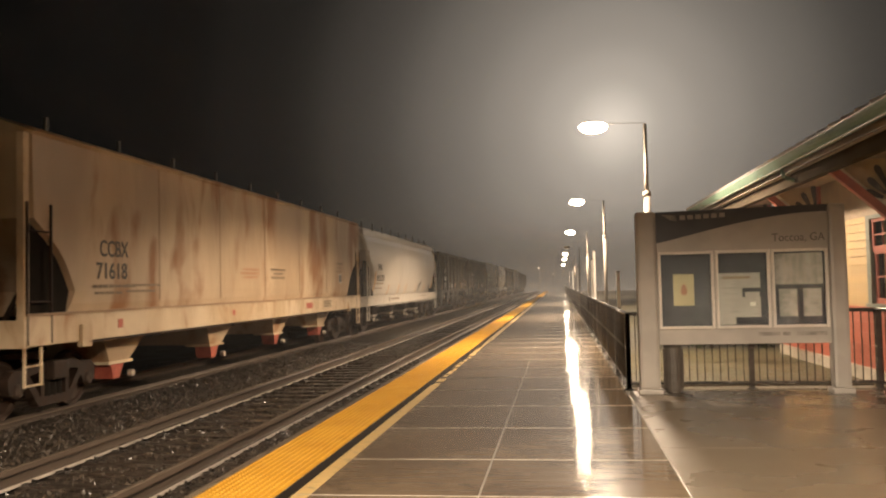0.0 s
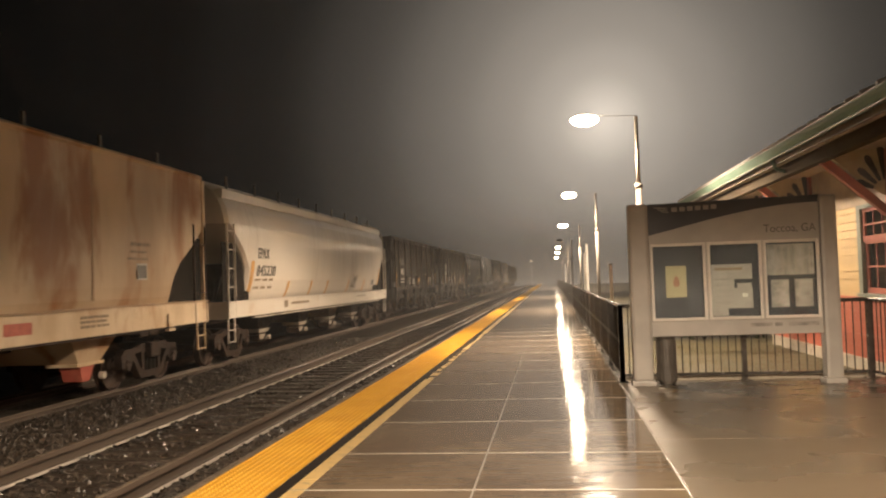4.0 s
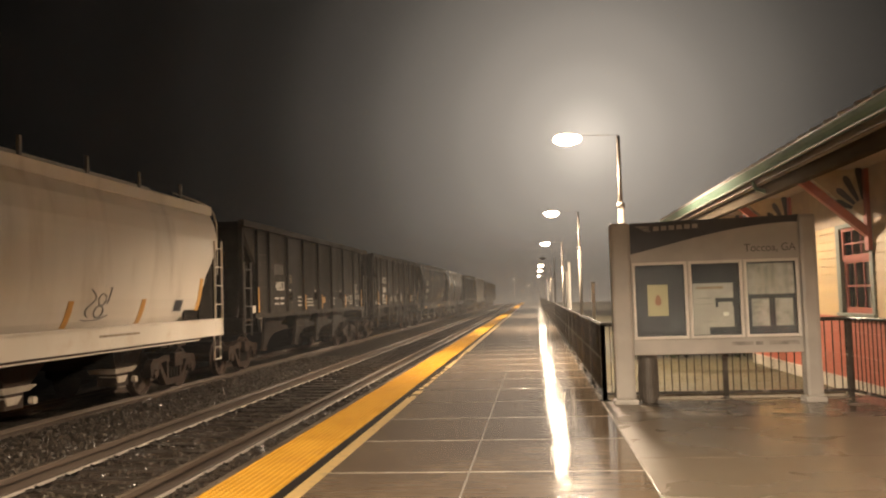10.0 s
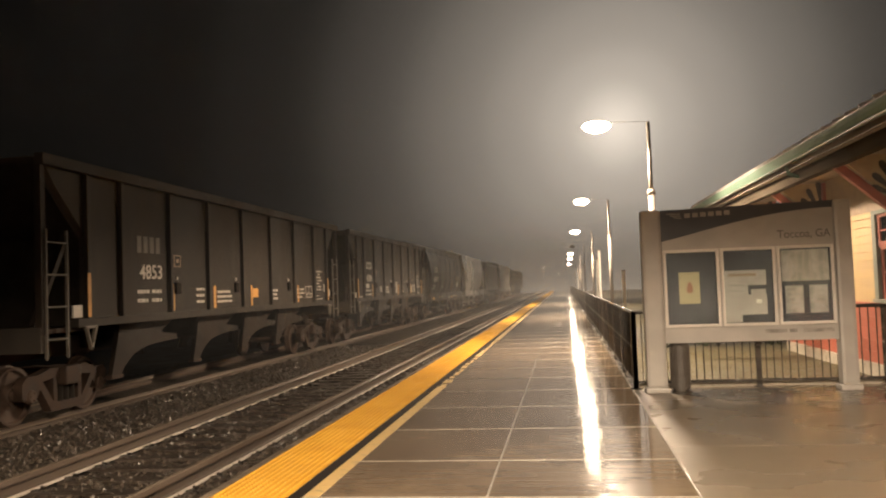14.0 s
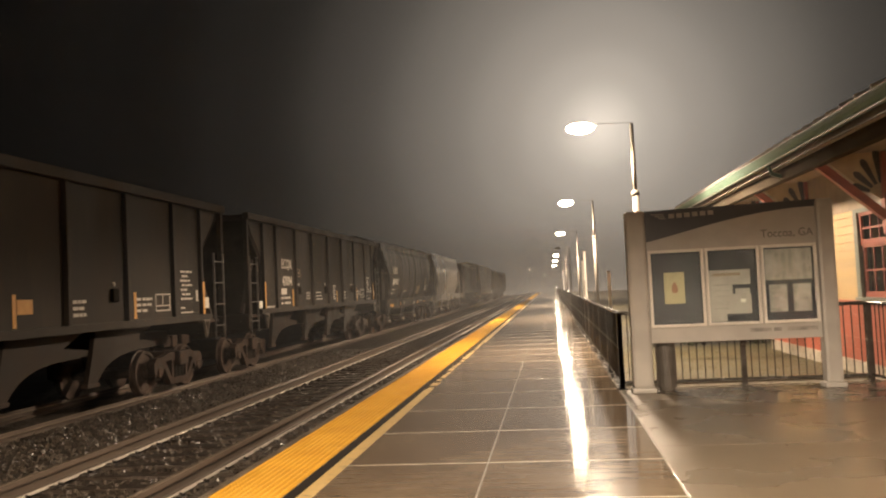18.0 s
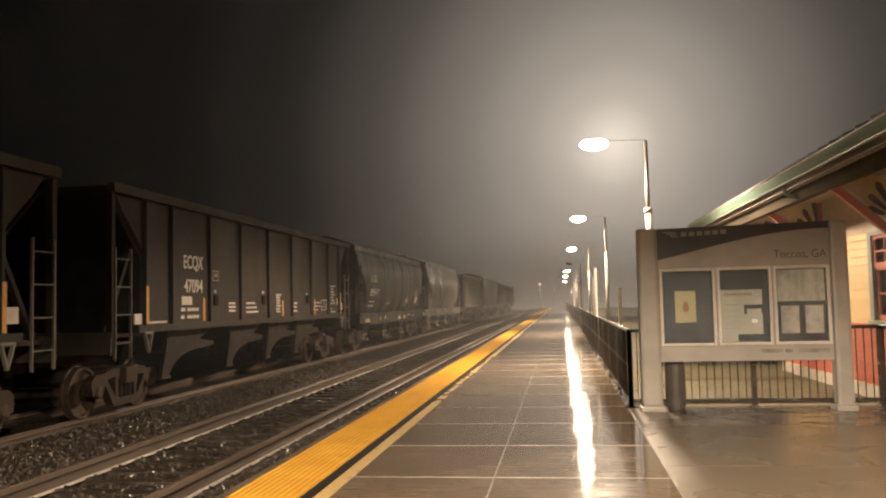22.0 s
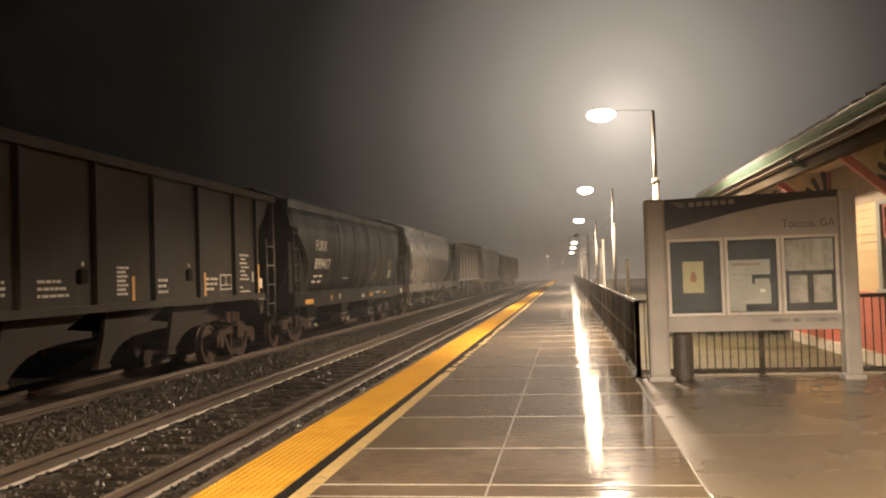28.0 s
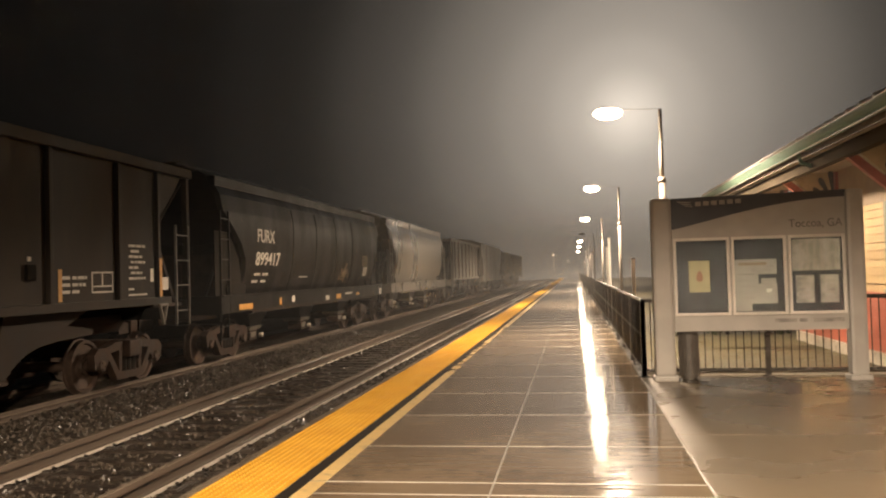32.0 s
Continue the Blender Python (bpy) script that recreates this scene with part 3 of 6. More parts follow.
def track(name, cx, label, top, clips):
    t = thing(name, label, "railway track", "railway tracks", cx, 0, top, "structure")
    for s in (-0.755, 0.755):
        bm = bmesh.new()
        a = [bm.verts.new((s + u, -40, w)) for u, w in rail_poly()]
        b = [bm.verts.new((s + u, 187, w)) for u, w in rail_poly()]
        for i in range(len(a)):
            j = (i + 1) % len(a)
            bm.faces.new((a[i], a[j], b[j], b[i]))
        bmesh.ops.recalc_face_normals(bm, faces=bm.faces[:])
        r = part("rail", bm, M["rust"], t)
        head = [(s + 0.042 * math.cos(a), -0.045 + 0.046 * math.sin(a)) for a in [radians(12 * k) for k in range(16)]]
        part("rail_head", rings(bmesh.new(), [[(u, v, w) for u, w in head] for v in (-40, 187)]), M["rust"], r, smooth=True)
        part("running_surface", boxed(s - 0.022, s + 0.022, -40, 187, -0.004, 0.0025), M["railtop"], r, "worn rail top")
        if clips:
            # pale strip paints the wet glint on the rail foot
            part("foot_edge", boxed(s + 0.052, s + 0.074, -40, 187, -0.168, -0.14, bevel=0.004), M["steel"], r, "pale strip painting the glint along the rail foot")
        else:
            low = [(s + 0.043 + 0.008 * math.cos(a), -0.05 + 0.012 * math.sin(a)) for a in [radians(30 * k) for k in range(12)]]
            part("gauge_edge", rings(bmesh.new(), [[(u, v, w) for u, w in low] for v in (-40, 187)]), M["railtop"], r, "dull worn rail edge", smooth=True)
    tie = as_mesh(boxed(-1.3, 1.3, -0.11, 0.11, -0.36, -0.176, bevel=0.012), M["tie"], "tie")
    plate = as_mesh(boxed(-0.18, 0.18, -0.1, 0.1, -0.18, -0.162, bevel=0.003), M["tie"], "tie_plate")
    clip = clip_mesh()
    far = bmesh.new()
    for i in range(366):
        y = -8 + 0.53 * i + 0.03 * noise.noise(Vector((i * 1.7, cx, 0)))
        if -6 < y < 58:
            k = piece("tie", tie, t, 0, y, 0, random.uniform(-0.6, 0.6))
            if y < 32 and clips:
                for s in (-0.755, 0.755):
                    piece("tie_plate", plate, k, s, 0, 0)
                    piece("rail_clip", clip, k, s, 0, 0)
        else:
            box(far, -1.3, 1.3, y - 0.11, y + 0.11, -0.36, -0.176)
    tagged(part("far_ties", far, M["tie"], t), kind="stuff")
    return t


# ---- platform ----
def tactile_tile_mesh():
    bm = bmesh.new()
    w = 0.608
    box(bm, -w / 2, w / 2, -w / 2, w / 2, -0.02, 0.0)
    for i in range(10):
        for j in range(10):
            x, y = (i - 4.5) * 0.06, (j - 4.5) * 0.06
            lo = [bm.verts.new((x + 0.015 * cx, y + 0.015 * cy, 0.0)) for cx, cy in ((1, 0), (0.5, 0.87), (-0.5, 0.87), (-1, 0), (-0.5, -0.87), (0.5, -0.87))]
            hi = [bm.verts.new((x + 0.006 * cx, y + 0.006 * cy, 0.009)) for cx, cy in ((1, 0), (0.5, 0.87), (-0.5, 0.87), (-1, 0), (-0.5, -0.87), (0.5, -0.87))]
            for k in range(6):
                bm.faces.new((lo[k], lo[(k + 1) % 6], hi[(k + 1) % 6], hi[k]))
            bm.faces.new(hi).material_index = 1
    me = as_mesh(bm, M["yellow"], "tactile_tile")
    me.materials.append(M["domepale"])
    return me


def slab_mesh(w, d, material):
    return as_mesh(boxed(-w / 2, w / 2, -d / 2, d / 2, -0.05, 0.0, bevel=0.006), material, "slab")


def platform():
    p = thing("platform", "wet concrete station platform with a yellow tactile edge", "platform", kind="structure")
    part("core", boxed(-2.84, 0.99, -30, 168, -0.5, -0.004), M["joint"], p, "pale wet joint filler and platform core")
    part("edge_beam", boxed(-2.86, -2.775, -30, 168, -0.45, -0.004, bevel=0.006), M["edge"], p)
    part("gutter_strip", boxed(-2.145, -2.04, -30, 168, -0.03, -0.001), M["recess"], p, "dark strip behind the tactile edge")
    pitch, y0 = 1.66, 7.6
    left, mid = slab_mesh(2.035 - 0.634, pitch - 0.028, M["concrete"]), slab_mesh(0.889 + 0.626, pitch - 0.028, M["concrete"])
    far = bmesh.new()
    for i in range(-18, 97):
        y = y0 + pitch * (i + 0.5)
        if -6 < y < 110:
            piece("slab", left, p, (-2.035 - 0.634) / 2, y, 0)
            piece("slab", mid, p, (0.889 - 0.626) / 2, y, 0)
        else:
            box(far, -2.035, -0.634, y - pitch / 2 + 0.006, y + pitch / 2 - 0.006, -0.05, 0.0)
            box(far, -0.626, 0.889, y - pitch / 2 + 0.006, y + pitch / 2 - 0.006, -0.05, 0.0)
    tagged(part("far_slabs", far, M["concrete"], p), kind="stuff")
    # rounded pale beads stand for the water glint along the joints
    bead = [(0.009 * math.sin(a), 0.006 * math.cos(a) - 0.003) for a in [radians(-90 + 22.5 * k) for k in range(9)]]
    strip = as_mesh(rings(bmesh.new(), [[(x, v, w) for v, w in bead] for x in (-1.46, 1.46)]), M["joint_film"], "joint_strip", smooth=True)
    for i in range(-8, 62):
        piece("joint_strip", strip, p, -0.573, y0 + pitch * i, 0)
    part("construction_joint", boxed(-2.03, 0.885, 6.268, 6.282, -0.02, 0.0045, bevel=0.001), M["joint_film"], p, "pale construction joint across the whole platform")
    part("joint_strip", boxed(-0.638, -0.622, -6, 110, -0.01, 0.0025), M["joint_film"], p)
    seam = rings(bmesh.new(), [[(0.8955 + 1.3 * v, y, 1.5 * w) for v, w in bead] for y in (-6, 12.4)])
    part("edge_seam", seam, M["joint_film"], p, "raised seam between platform and apron, pale for its wet glint")
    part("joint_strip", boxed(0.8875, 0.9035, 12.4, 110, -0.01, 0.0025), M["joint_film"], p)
    tile = tactile_tile_mesh()
    for i in range(-16, 64):
        piece("tactile_tile", tile, p, -2.459, 2.0 + 0.61 * (i + 0.5), 0.004)
    part("far_tactile_strip", boxed(-2.764, -2.155, 2.0 + 0.61 * 64, 168, -0.02, 0.006), M["yellow"], p)
    part("rear_tactile_strip", boxed(-2.764, -2.155, -30, 2.0 - 0.61 * 16, -0.02, 0.006), M["yellow"], p)
    rng = random.Random(3)
    y = -5.0
    while y < 166:
        worn = 12.6 < y < 24
        d = rng.uniform(0.12, 0.6) if worn else 1.648
        w0 = rng.uniform(0, 0.05) if worn else 0.0
        part("painted_line", boxed(-2.03 + w0, -1.903 - (rng.uniform(0, 0.04) if worn else 0), y, y + d, -0.01, 0.003), M["cream"], p)
        y += d + (rng.uniform(0.04, 0.35) if worn else 0.012)
    return p


def plaza():
    p = thing("plaza", "damp tan concrete apron beside the platform", "pavement", kind="structure")
    part("bed", boxed(0.99, 14, -30, 12.5, -0.5, -0.012), M["joint"], p)
    for i in range(5):
        for j in range(6):
            x0, y1 = 0.902 + 3.0 * i, 12.56 - 4.4 * j
            part("slab", boxed(x0, x0 + 2.992, y1 - 4.392, y1, -0.05, 0.0, bevel=0.005), M["plaza"], p)
    # dark glossy patch laid over the slabs before the sign
    bm = bmesh.new()
    outline = [(1.25, 12.02), (1.6, 11.62), (2.1, 11.05), (2.45, 10.72), (3.1, 10.62), (4.2, 10.55), (5.4, 10.6), (6.5, 10.8), (6.6, 12.3), (4.0, 12.3), (1.3, 12.3)]
    a = [bm.verts.new((x, y, 0.0025)) for x, y in outline]
    b = [bm.verts.new((x, y, -0.004)) for x, y in outline]
    bm.faces.new(a)
    for i in range(len(a)):
        j = (i + 1) % len(a)
        bm.faces.new((a[i], b[i], b[j], a[j]))
    bmesh.ops.recalc_face_normals(bm, faces=bm.faces[:])
    tagged(part("puddle", bm, M["puddle"]), "thin dark glossy patch before the sign", "puddle", kind="stuff")
    part("kerb", boxed(1.0, 4.3, 12.575, 12.72, -0.4, 0.06, bevel=0.012), M["foundation"], p, "pale concrete kerb under the railing")


def yard():
    bm = bmesh.new()
    xs, ys = [1.0 + 0.35 * i for i in range(40)], [12.73 + 0.5 * i for i in range(46)]
    v = [[bm.verts.new((x, y, -0.33 + 0.015 * noise.noise(Vector((x, y, 0))) + 0.02 * noise.noise(Vector((x * 5, y * 5, 0))))) for x in xs] for y in ys]
    for a, b in zip(v, v[1:]):
        for i in range(len(xs) - 1):
            bm.faces.new((a[i], a[i + 1], b[i + 1], b[i]))
    box(bm, 1.0, 15.0, 35.2, 240, -0.5, -0.33)
    tagged(part("yard", bm, M["grass"]), "patchy dry winter lawn behind the railing", "lawn", kind="stuff")
    rng = np.random.default_rng(8)
    n = 9000
    x, y = rng.uniform(1.1, 5.3, n), rng.uniform(12.8, 22.0, n)
    h, w, a = rng.uniform(0.0, 0.03, n), 0.005, rng.uniform(0, 6.28, n)
    dx, dy = np.cos(a) * w, np.sin(a) * w
    lx, ly = rng.normal(0, 0.03, n), rng.normal(0, 0.03, n)
    z = np.full(n, -0.36)
    verts = np.stack([np.stack([x - dx, y - dy, z], -1), np.stack([x + dx, y + dy, z], -1), np.stack([x + lx, y + ly, z + h + 0.04], -1)], 1).reshape(-1, 3)
    me = bpy.data.meshes.new("grass")
    me.from_pydata(verts.tolist(), [], np.arange(3 * n).reshape(-1, 3).tolist())
    me.materials.append(M["grass"])
    tagged(new("grass", me), "short dry straw-coloured grass blades", "grass", kind="stuff")


# ---- railing ----
PICKET = None


def railing_panel(length, single=True):
    """A railing panel that runs along +x from its first post."""
    global PICKET
    f = thing("railing", "black painted steel railing with thin upright pickets", "railing", "platform railings")
    part("post", box(boxed(-0.035, 0.035, -0.035, 0.035, 0.0, 1.1, bevel=0.004), -0.07, 0.07, -0.07, 0.07, 0.0, 0.012), M["black"], f)
    part("top_rail", rod(bmesh.new(), (0, 0, 1.085), (length, 0, 1.085), 0.026, 10), M["black"], f)
    part("bottom_rail", boxed(0.03, length - 0.03, -0.018, 0.018, 0.075, 0.115), M["black"], f)
    n = int(length / 0.105)
    step = length / n
    if PICKET is None:
        PICKET = as_mesh(rod(bmesh.new(), (0, 0, 0.1), (0, 0, 1.075), 0.0085, 6), M["black"], "picket")
    if single:
        for i in range(1, n):
            piece("picket", PICKET, f, i * step)
    else:
        bm = bmesh.new()
        for i in range(1, n):
            box(bm, i * step - 0.008, i * step + 0.008, -0.008, 0.008, 0.1, 1.08)
        part("pickets", bm, M["black"], f)
    return f


def railings():
    first = railing_panel(2.4)
    first.matrix_basis = pose(0.945, 12.46, 0, 0, 0, 90)
    for i in range(1, 12):
        copy_thing(first, pose(0.945, 12.46 + 2.4 * i, 0, 0, 0, 90))
    far = railing_panel(2.4, False)
    far.matrix_basis = pose(0.945, 12.46 + 2.4 * 12, 0, 0, 0, 90)
    for i in range(13, 65):
        copy_thing(far, pose(0.945, 12.46 + 2.4 * i, 0, 0, 0, 90))
    cross = railing_panel(1.69)
    cross.matrix_basis = pose(0.945, 12.46, 0)
    copy_thing(cross, pose(0.945 + 1.69, 12.46, 0))
    side = railing_panel(1.25)
    side.matrix_basis = pose(4.325, 12.46, 0, 0, 0, -84)
    for i in range(1, 4):
        copy_thing(side, pose(4.325 + 0.131 * i, 12.46 - 1.243 * i, 0, 0, 0, -84))


# ---- lamps and posts ----
def street_lamp(y, lit=True):
    p = thing("street_lamp", "tall galvanised platform lamp on a two-stage pole, " + ("burning warm white" if lit else "unlit"), "street lamp", "platform lamps", POLE_X, y, -0.35)
    part("lower_pole", rod(bmesh.new(), (0, 0, 0), (0, 0, 3.95), 0.078, 16, 0.072), M["pole"], p, smooth=True)
    part("collar", rod(bmesh.new(), (0, 0, 3.86), (0, 0, 3.98), 0.1, 16, 0.085), M["pole"], p, smooth=True)
    part("base_plate", boxed(-0.16, 0.16, -0.16, 0.16, 0, 0.03), M["pole"], p)
    part("upper_pole", rod(bmesh.new(), (0, 0, 3.9), (0, 0, 5.55), 0.05, 14, 0.042), M["pole"], p, smooth=True)
    dx, z = LAMP_X - POLE_X, LAMP_Z + 0.35
    part("arm", rod(bmesh.new(), (0.02, 0, z + 0.02), (dx + 0.2, 0, z + 0.055), 0.007, 8), M["pole"], p, "thin grey arm")
    bm = bmesh.new()
    loops = []
    for zz, s in ((0.075, 0.62), (0.088, 0.55), (0.097, 0.4), (0.1, 0.2)):
        loops.append([(dx + 0.32 * s * math.cos(a), 0.2 * s * math.sin(a), z + zz) for a in [2 * math.pi * k / 20 for k in range(20)]])
    part("head", rings(bm, loops), M["pole"], p, "pale oval lamp head", smooth=True)
    bm = bmesh.new()
    loops = []
    for zz, s in ((-0.165, 0.12), (-0.16, 0.3), (-0.145, 0.5), (-0.115, 0.72), (-0.075, 0.9), (-0.035, 0.98), (0.0, 0.97), (0.04, 0.86), (0.074, 0.62)):
        loops.append([(dx + 0.335 * s * math.cos(a), 0.21 * s * math.sin(a), z + zz) for a in [2 * math.pi * k / 20 for k in range(20)]])
    part("lens", rings(bm, loops), M["lens"] if lit else M["greyprint"], p, "glowing lamp glass" if lit else "", smooth=True)
    return p


def lamps():
    a = street_lamp(LAMP_Y[0])
    for y in LAMP_Y[1:] + LAMP_BACK_Y:
        copy_thing(a, pose(POLE_X, y, -0.35))
    street_lamp(87.0, False)


def marker_posts():
    for x, y, top in ((1.09, 26.8, 2.5), (1.12, 29.6, 2.3), (1.09, 51.0, 2.5), (1.09, 70.0, 2.5), (1.32, 19.6, 1.76)):
        p = thing("marker_post", "pale square steel post standing behind the railing", "post", "platform posts", x, y, -0.36)
        w = 0.036
        part("shaft", boxed(-w, w, -w, w, 0, top + 0.36, bevel=0.008), M["framewhite"], p)
        part("cap", boxed(-w - 0.012, w + 0.012, -w - 0.012, w + 0.012, top + 0.36, top + 0.39, bevel=0.006), M["pole"], p)


# ---- station sign ----
def station_sign():
    y = 12.05
    s = thing("station_sign", "silver framed station notice board with three glazed display cases", "notice board", "", 0, y, 0)
    for x0, x1 in ((1.06, 1.335), (3.585, 3.81)):
        post = part("post", boxed(x0, x1, -0.11, 0.11, 0.06, 2.5 if x0 < 2 else 2.53, bevel=0.045), M["signgrey"], s)
        part("foot", boxed(x0 - 0.025, x1 + 0.025, -0.14, 0.14, 0.0, 0.07, bevel=0.015), M["signgrey"], post)
    part("panel", boxed(1.335, 3.585, -0.05, 0.05, 0.67, 2.47), M["signgrey"], s)
    bm = bmesh.new()
    n = 24
    lo = [(1.335 + 2.27 * i / n, 2.06 + 0.375 * math.sin(math.pi / 2 * (i / n)) ** 1.1) for i in range(n + 1)]
    poly = lo + [(3.605, 2.53), (1.335, 2.49)]
    a = [bm.verts.new((px, -0.058, pz)) for px, pz in poly]
    b = [bm.verts.new((px, 0.05, pz)) for px, pz in poly]
    bm.faces.new(a)
    bm.faces.new(b[::-1])
    for i in range(len(poly)):
        j = (i + 1) % len(poly)
        bm.faces.new((a[i], b[i], b[j], a[j]))
    bmesh.ops.recalc_face_normals(bm, faces=bm.faces[:])
    head = part("header", bm, M["navy"], s, "dark navy header with a curved lower edge")
    mark = bmesh.new()
    for k in range(3):
        bar(mark, (1.42 + 0.05 * k, -0.062, 2.44 - 0.028 * k), (1.6 + 0.01 * k, -0.062, 2.43 - 0.03 * k), 0.012, 0.016)
    part("emblem", mark, M["greyprint"], head, "pale swept emblem")
    for k in range(6):
        part("emblem_block", boxed(1.66 + 0.105 * k, 1.735 + 0.105 * k, -0.064, -0.056, 2.375 + 0.004 * k, 2.435 + 0.004 * k), M["fold"], head)
    lettering("letter", "Toccoa, GA", 0.155, (2.865, -0.054, 2.045), ALONG_X, M["ink"], s, width=0.68)
    for k, (a0, a1) in enumerate(((2.64, 2.93), (2.96, 3.06), (3.14, 3.53))):
        part("printed_line", boxed(a0, a1, -0.054, -0.049, 0.775, 0.825), M["greyprint"], s)
    for x0, x1 in ((1.345, 2.085), (2.105, 2.82), (2.84, 3.565)):
        c = part("display_case", boxed(x0 + 0.035, x1 - 0.035, -0.056, -0.048, 0.92, 1.9), M["navy"], s, "dark backed display case")
        fr = bmesh.new()
        for q in ((x0, x0 + 0.04, 0.88, 1.94), (x1 - 0.04, x1, 0.88, 1.94)):
            box(fr, q[0], q[1], -0.085, -0.045, q[2], q[3], 0.006)
        for z0 in (0.88, 1.9):
            box(fr, x0 + 0.04, x1 - 0.04, -0.083, -0.045, z0, z0 + 0.04, 0.006)
        part("frame", fr, M["framewhite"], c, "pale metal case frame")
        g = part("pane", boxed(x0 + 0.04, x1 - 0.04, -0.079, -0.074, 0.92, 1.9), M["pane"], c)
        g.visible_shadow = False
    q = part("poster", boxed(1.545, 1.82, -0.062, -0.057, 1.2, 1.63), M["paperyellow"], s, "cream poster with a russet bell shape")
    pear = [(0.056 * math.sin(a) * (0.72 - 0.32 * math.cos(a)), 0.078 * math.cos(a)) for a in [2 * math.pi * k / 18 for k in range(18)]]
    bm = rings(bmesh.new(), [[(1.685 + u, v, 1.42 + w) for u, w in pear] for v in (-0.066, -0.061)])
    part("bell_shape", bm, M["redink"], q)
    q = part("poster", boxed(2.15, 2.69, -0.062, -0.057, 0.93, 1.63), M["paper"], s, "large pale notice")
    part("notice_heading", boxed(2.2, 2.56, -0.065, -0.061, 1.55, 1.585), M["stencilgrey"], q)
    part("notice_picture", boxed(2.48, 2.68, -0.066, -0.061, 1.06, 1.37), M["paper"], q)
    part("picture_spot", boxed(2.55, 2.62, -0.069, -0.065, 1.18, 1.23, bevel=0.002), M["framewhite"], q)
    hood = boxed(2.45, 2.71, -0.069, -0.065, 1.37, 1.425)
    for x0 in (2.45, 2.675):
        box(hood, x0, x0 + 0.035, -0.069, -0.065, 1.3, 1.37)
    part("picture_bar", hood, M["navy"], q)
    foot = boxed(2.36, 2.72, -0.068, -0.062, 0.935, 1.03)
    part("notice_foot", foot, M["navy"], q)
    for k in range(5):
        part("notice_line", boxed(2.2, 2.4, -0.065, -0.061, 1.42 - 0.08 * k, 1.435 - 0.08 * k), M["greyprint"], q)
    q = part("poster", boxed(2.89, 3.5, -0.062, -0.057, 1.46, 1.88), M["greyprint"], s, "faded grey printed sheet")
    for k in range(7):
        part("printed_fold", boxed(2.9 + 0.088 * k, 2.93 + 0.088 * k, -0.065, -0.061, 1.47, 1.87), M["fold"], q)
    for x0, x1 in ((2.93, 3.16), (3.24, 3.47)):
        q = part("small_notice", boxed(x0, x1, -0.063, -0.057, 1.03, 1.4), M["greyprint"], s, "small weathered notice")
        for k in range(4):
            part("notice_line", boxed(x0 + 0.03, x1 - 0.03, -0.066, -0.062, 1.08 + 0.075 * k, 1.11 + 0.075 * k), M["fold"], q)
    return s


def litter_bin():
    b = thing("litter_bin", "dark slatted round litter bin behind the notice board", "litter bin", "", 1.54, 12.24, 0)
    part("drum", rod(bmesh.new(), (0, 0, 0.03), (0, 0, 0.62), 0.125, 20), M["bin"], b, smooth=False)
    slat = as_mesh(boxed(-0.012, 0.012, -0.006, 0.006, 0.05, 0.6), M["bin"], "slat")
    for k in range(16):
        a = 2 * math.pi * k / 16
        piece("slat", slat, b, 0.132 * math.cos(a), 0.132 * math.sin(a), 0, math.degrees(a) + 90)
    part("lid", rod(bmesh.new(), (0, 0, 0.62), (0, 0, 0.68), 0.14, 20, 0.11), M["bin"], b)
    part("foot", rod(bmesh.new(), (0, 0, 0), (0, 0, 0.03), 0.1, 16), M["bin"], b)


# ---- station building ----
WALL_X, B0, B1 = 5.5, 2.0, 22.4
ROOF_END = 27.6                                       # the roof runs on past the end wall as a canopy


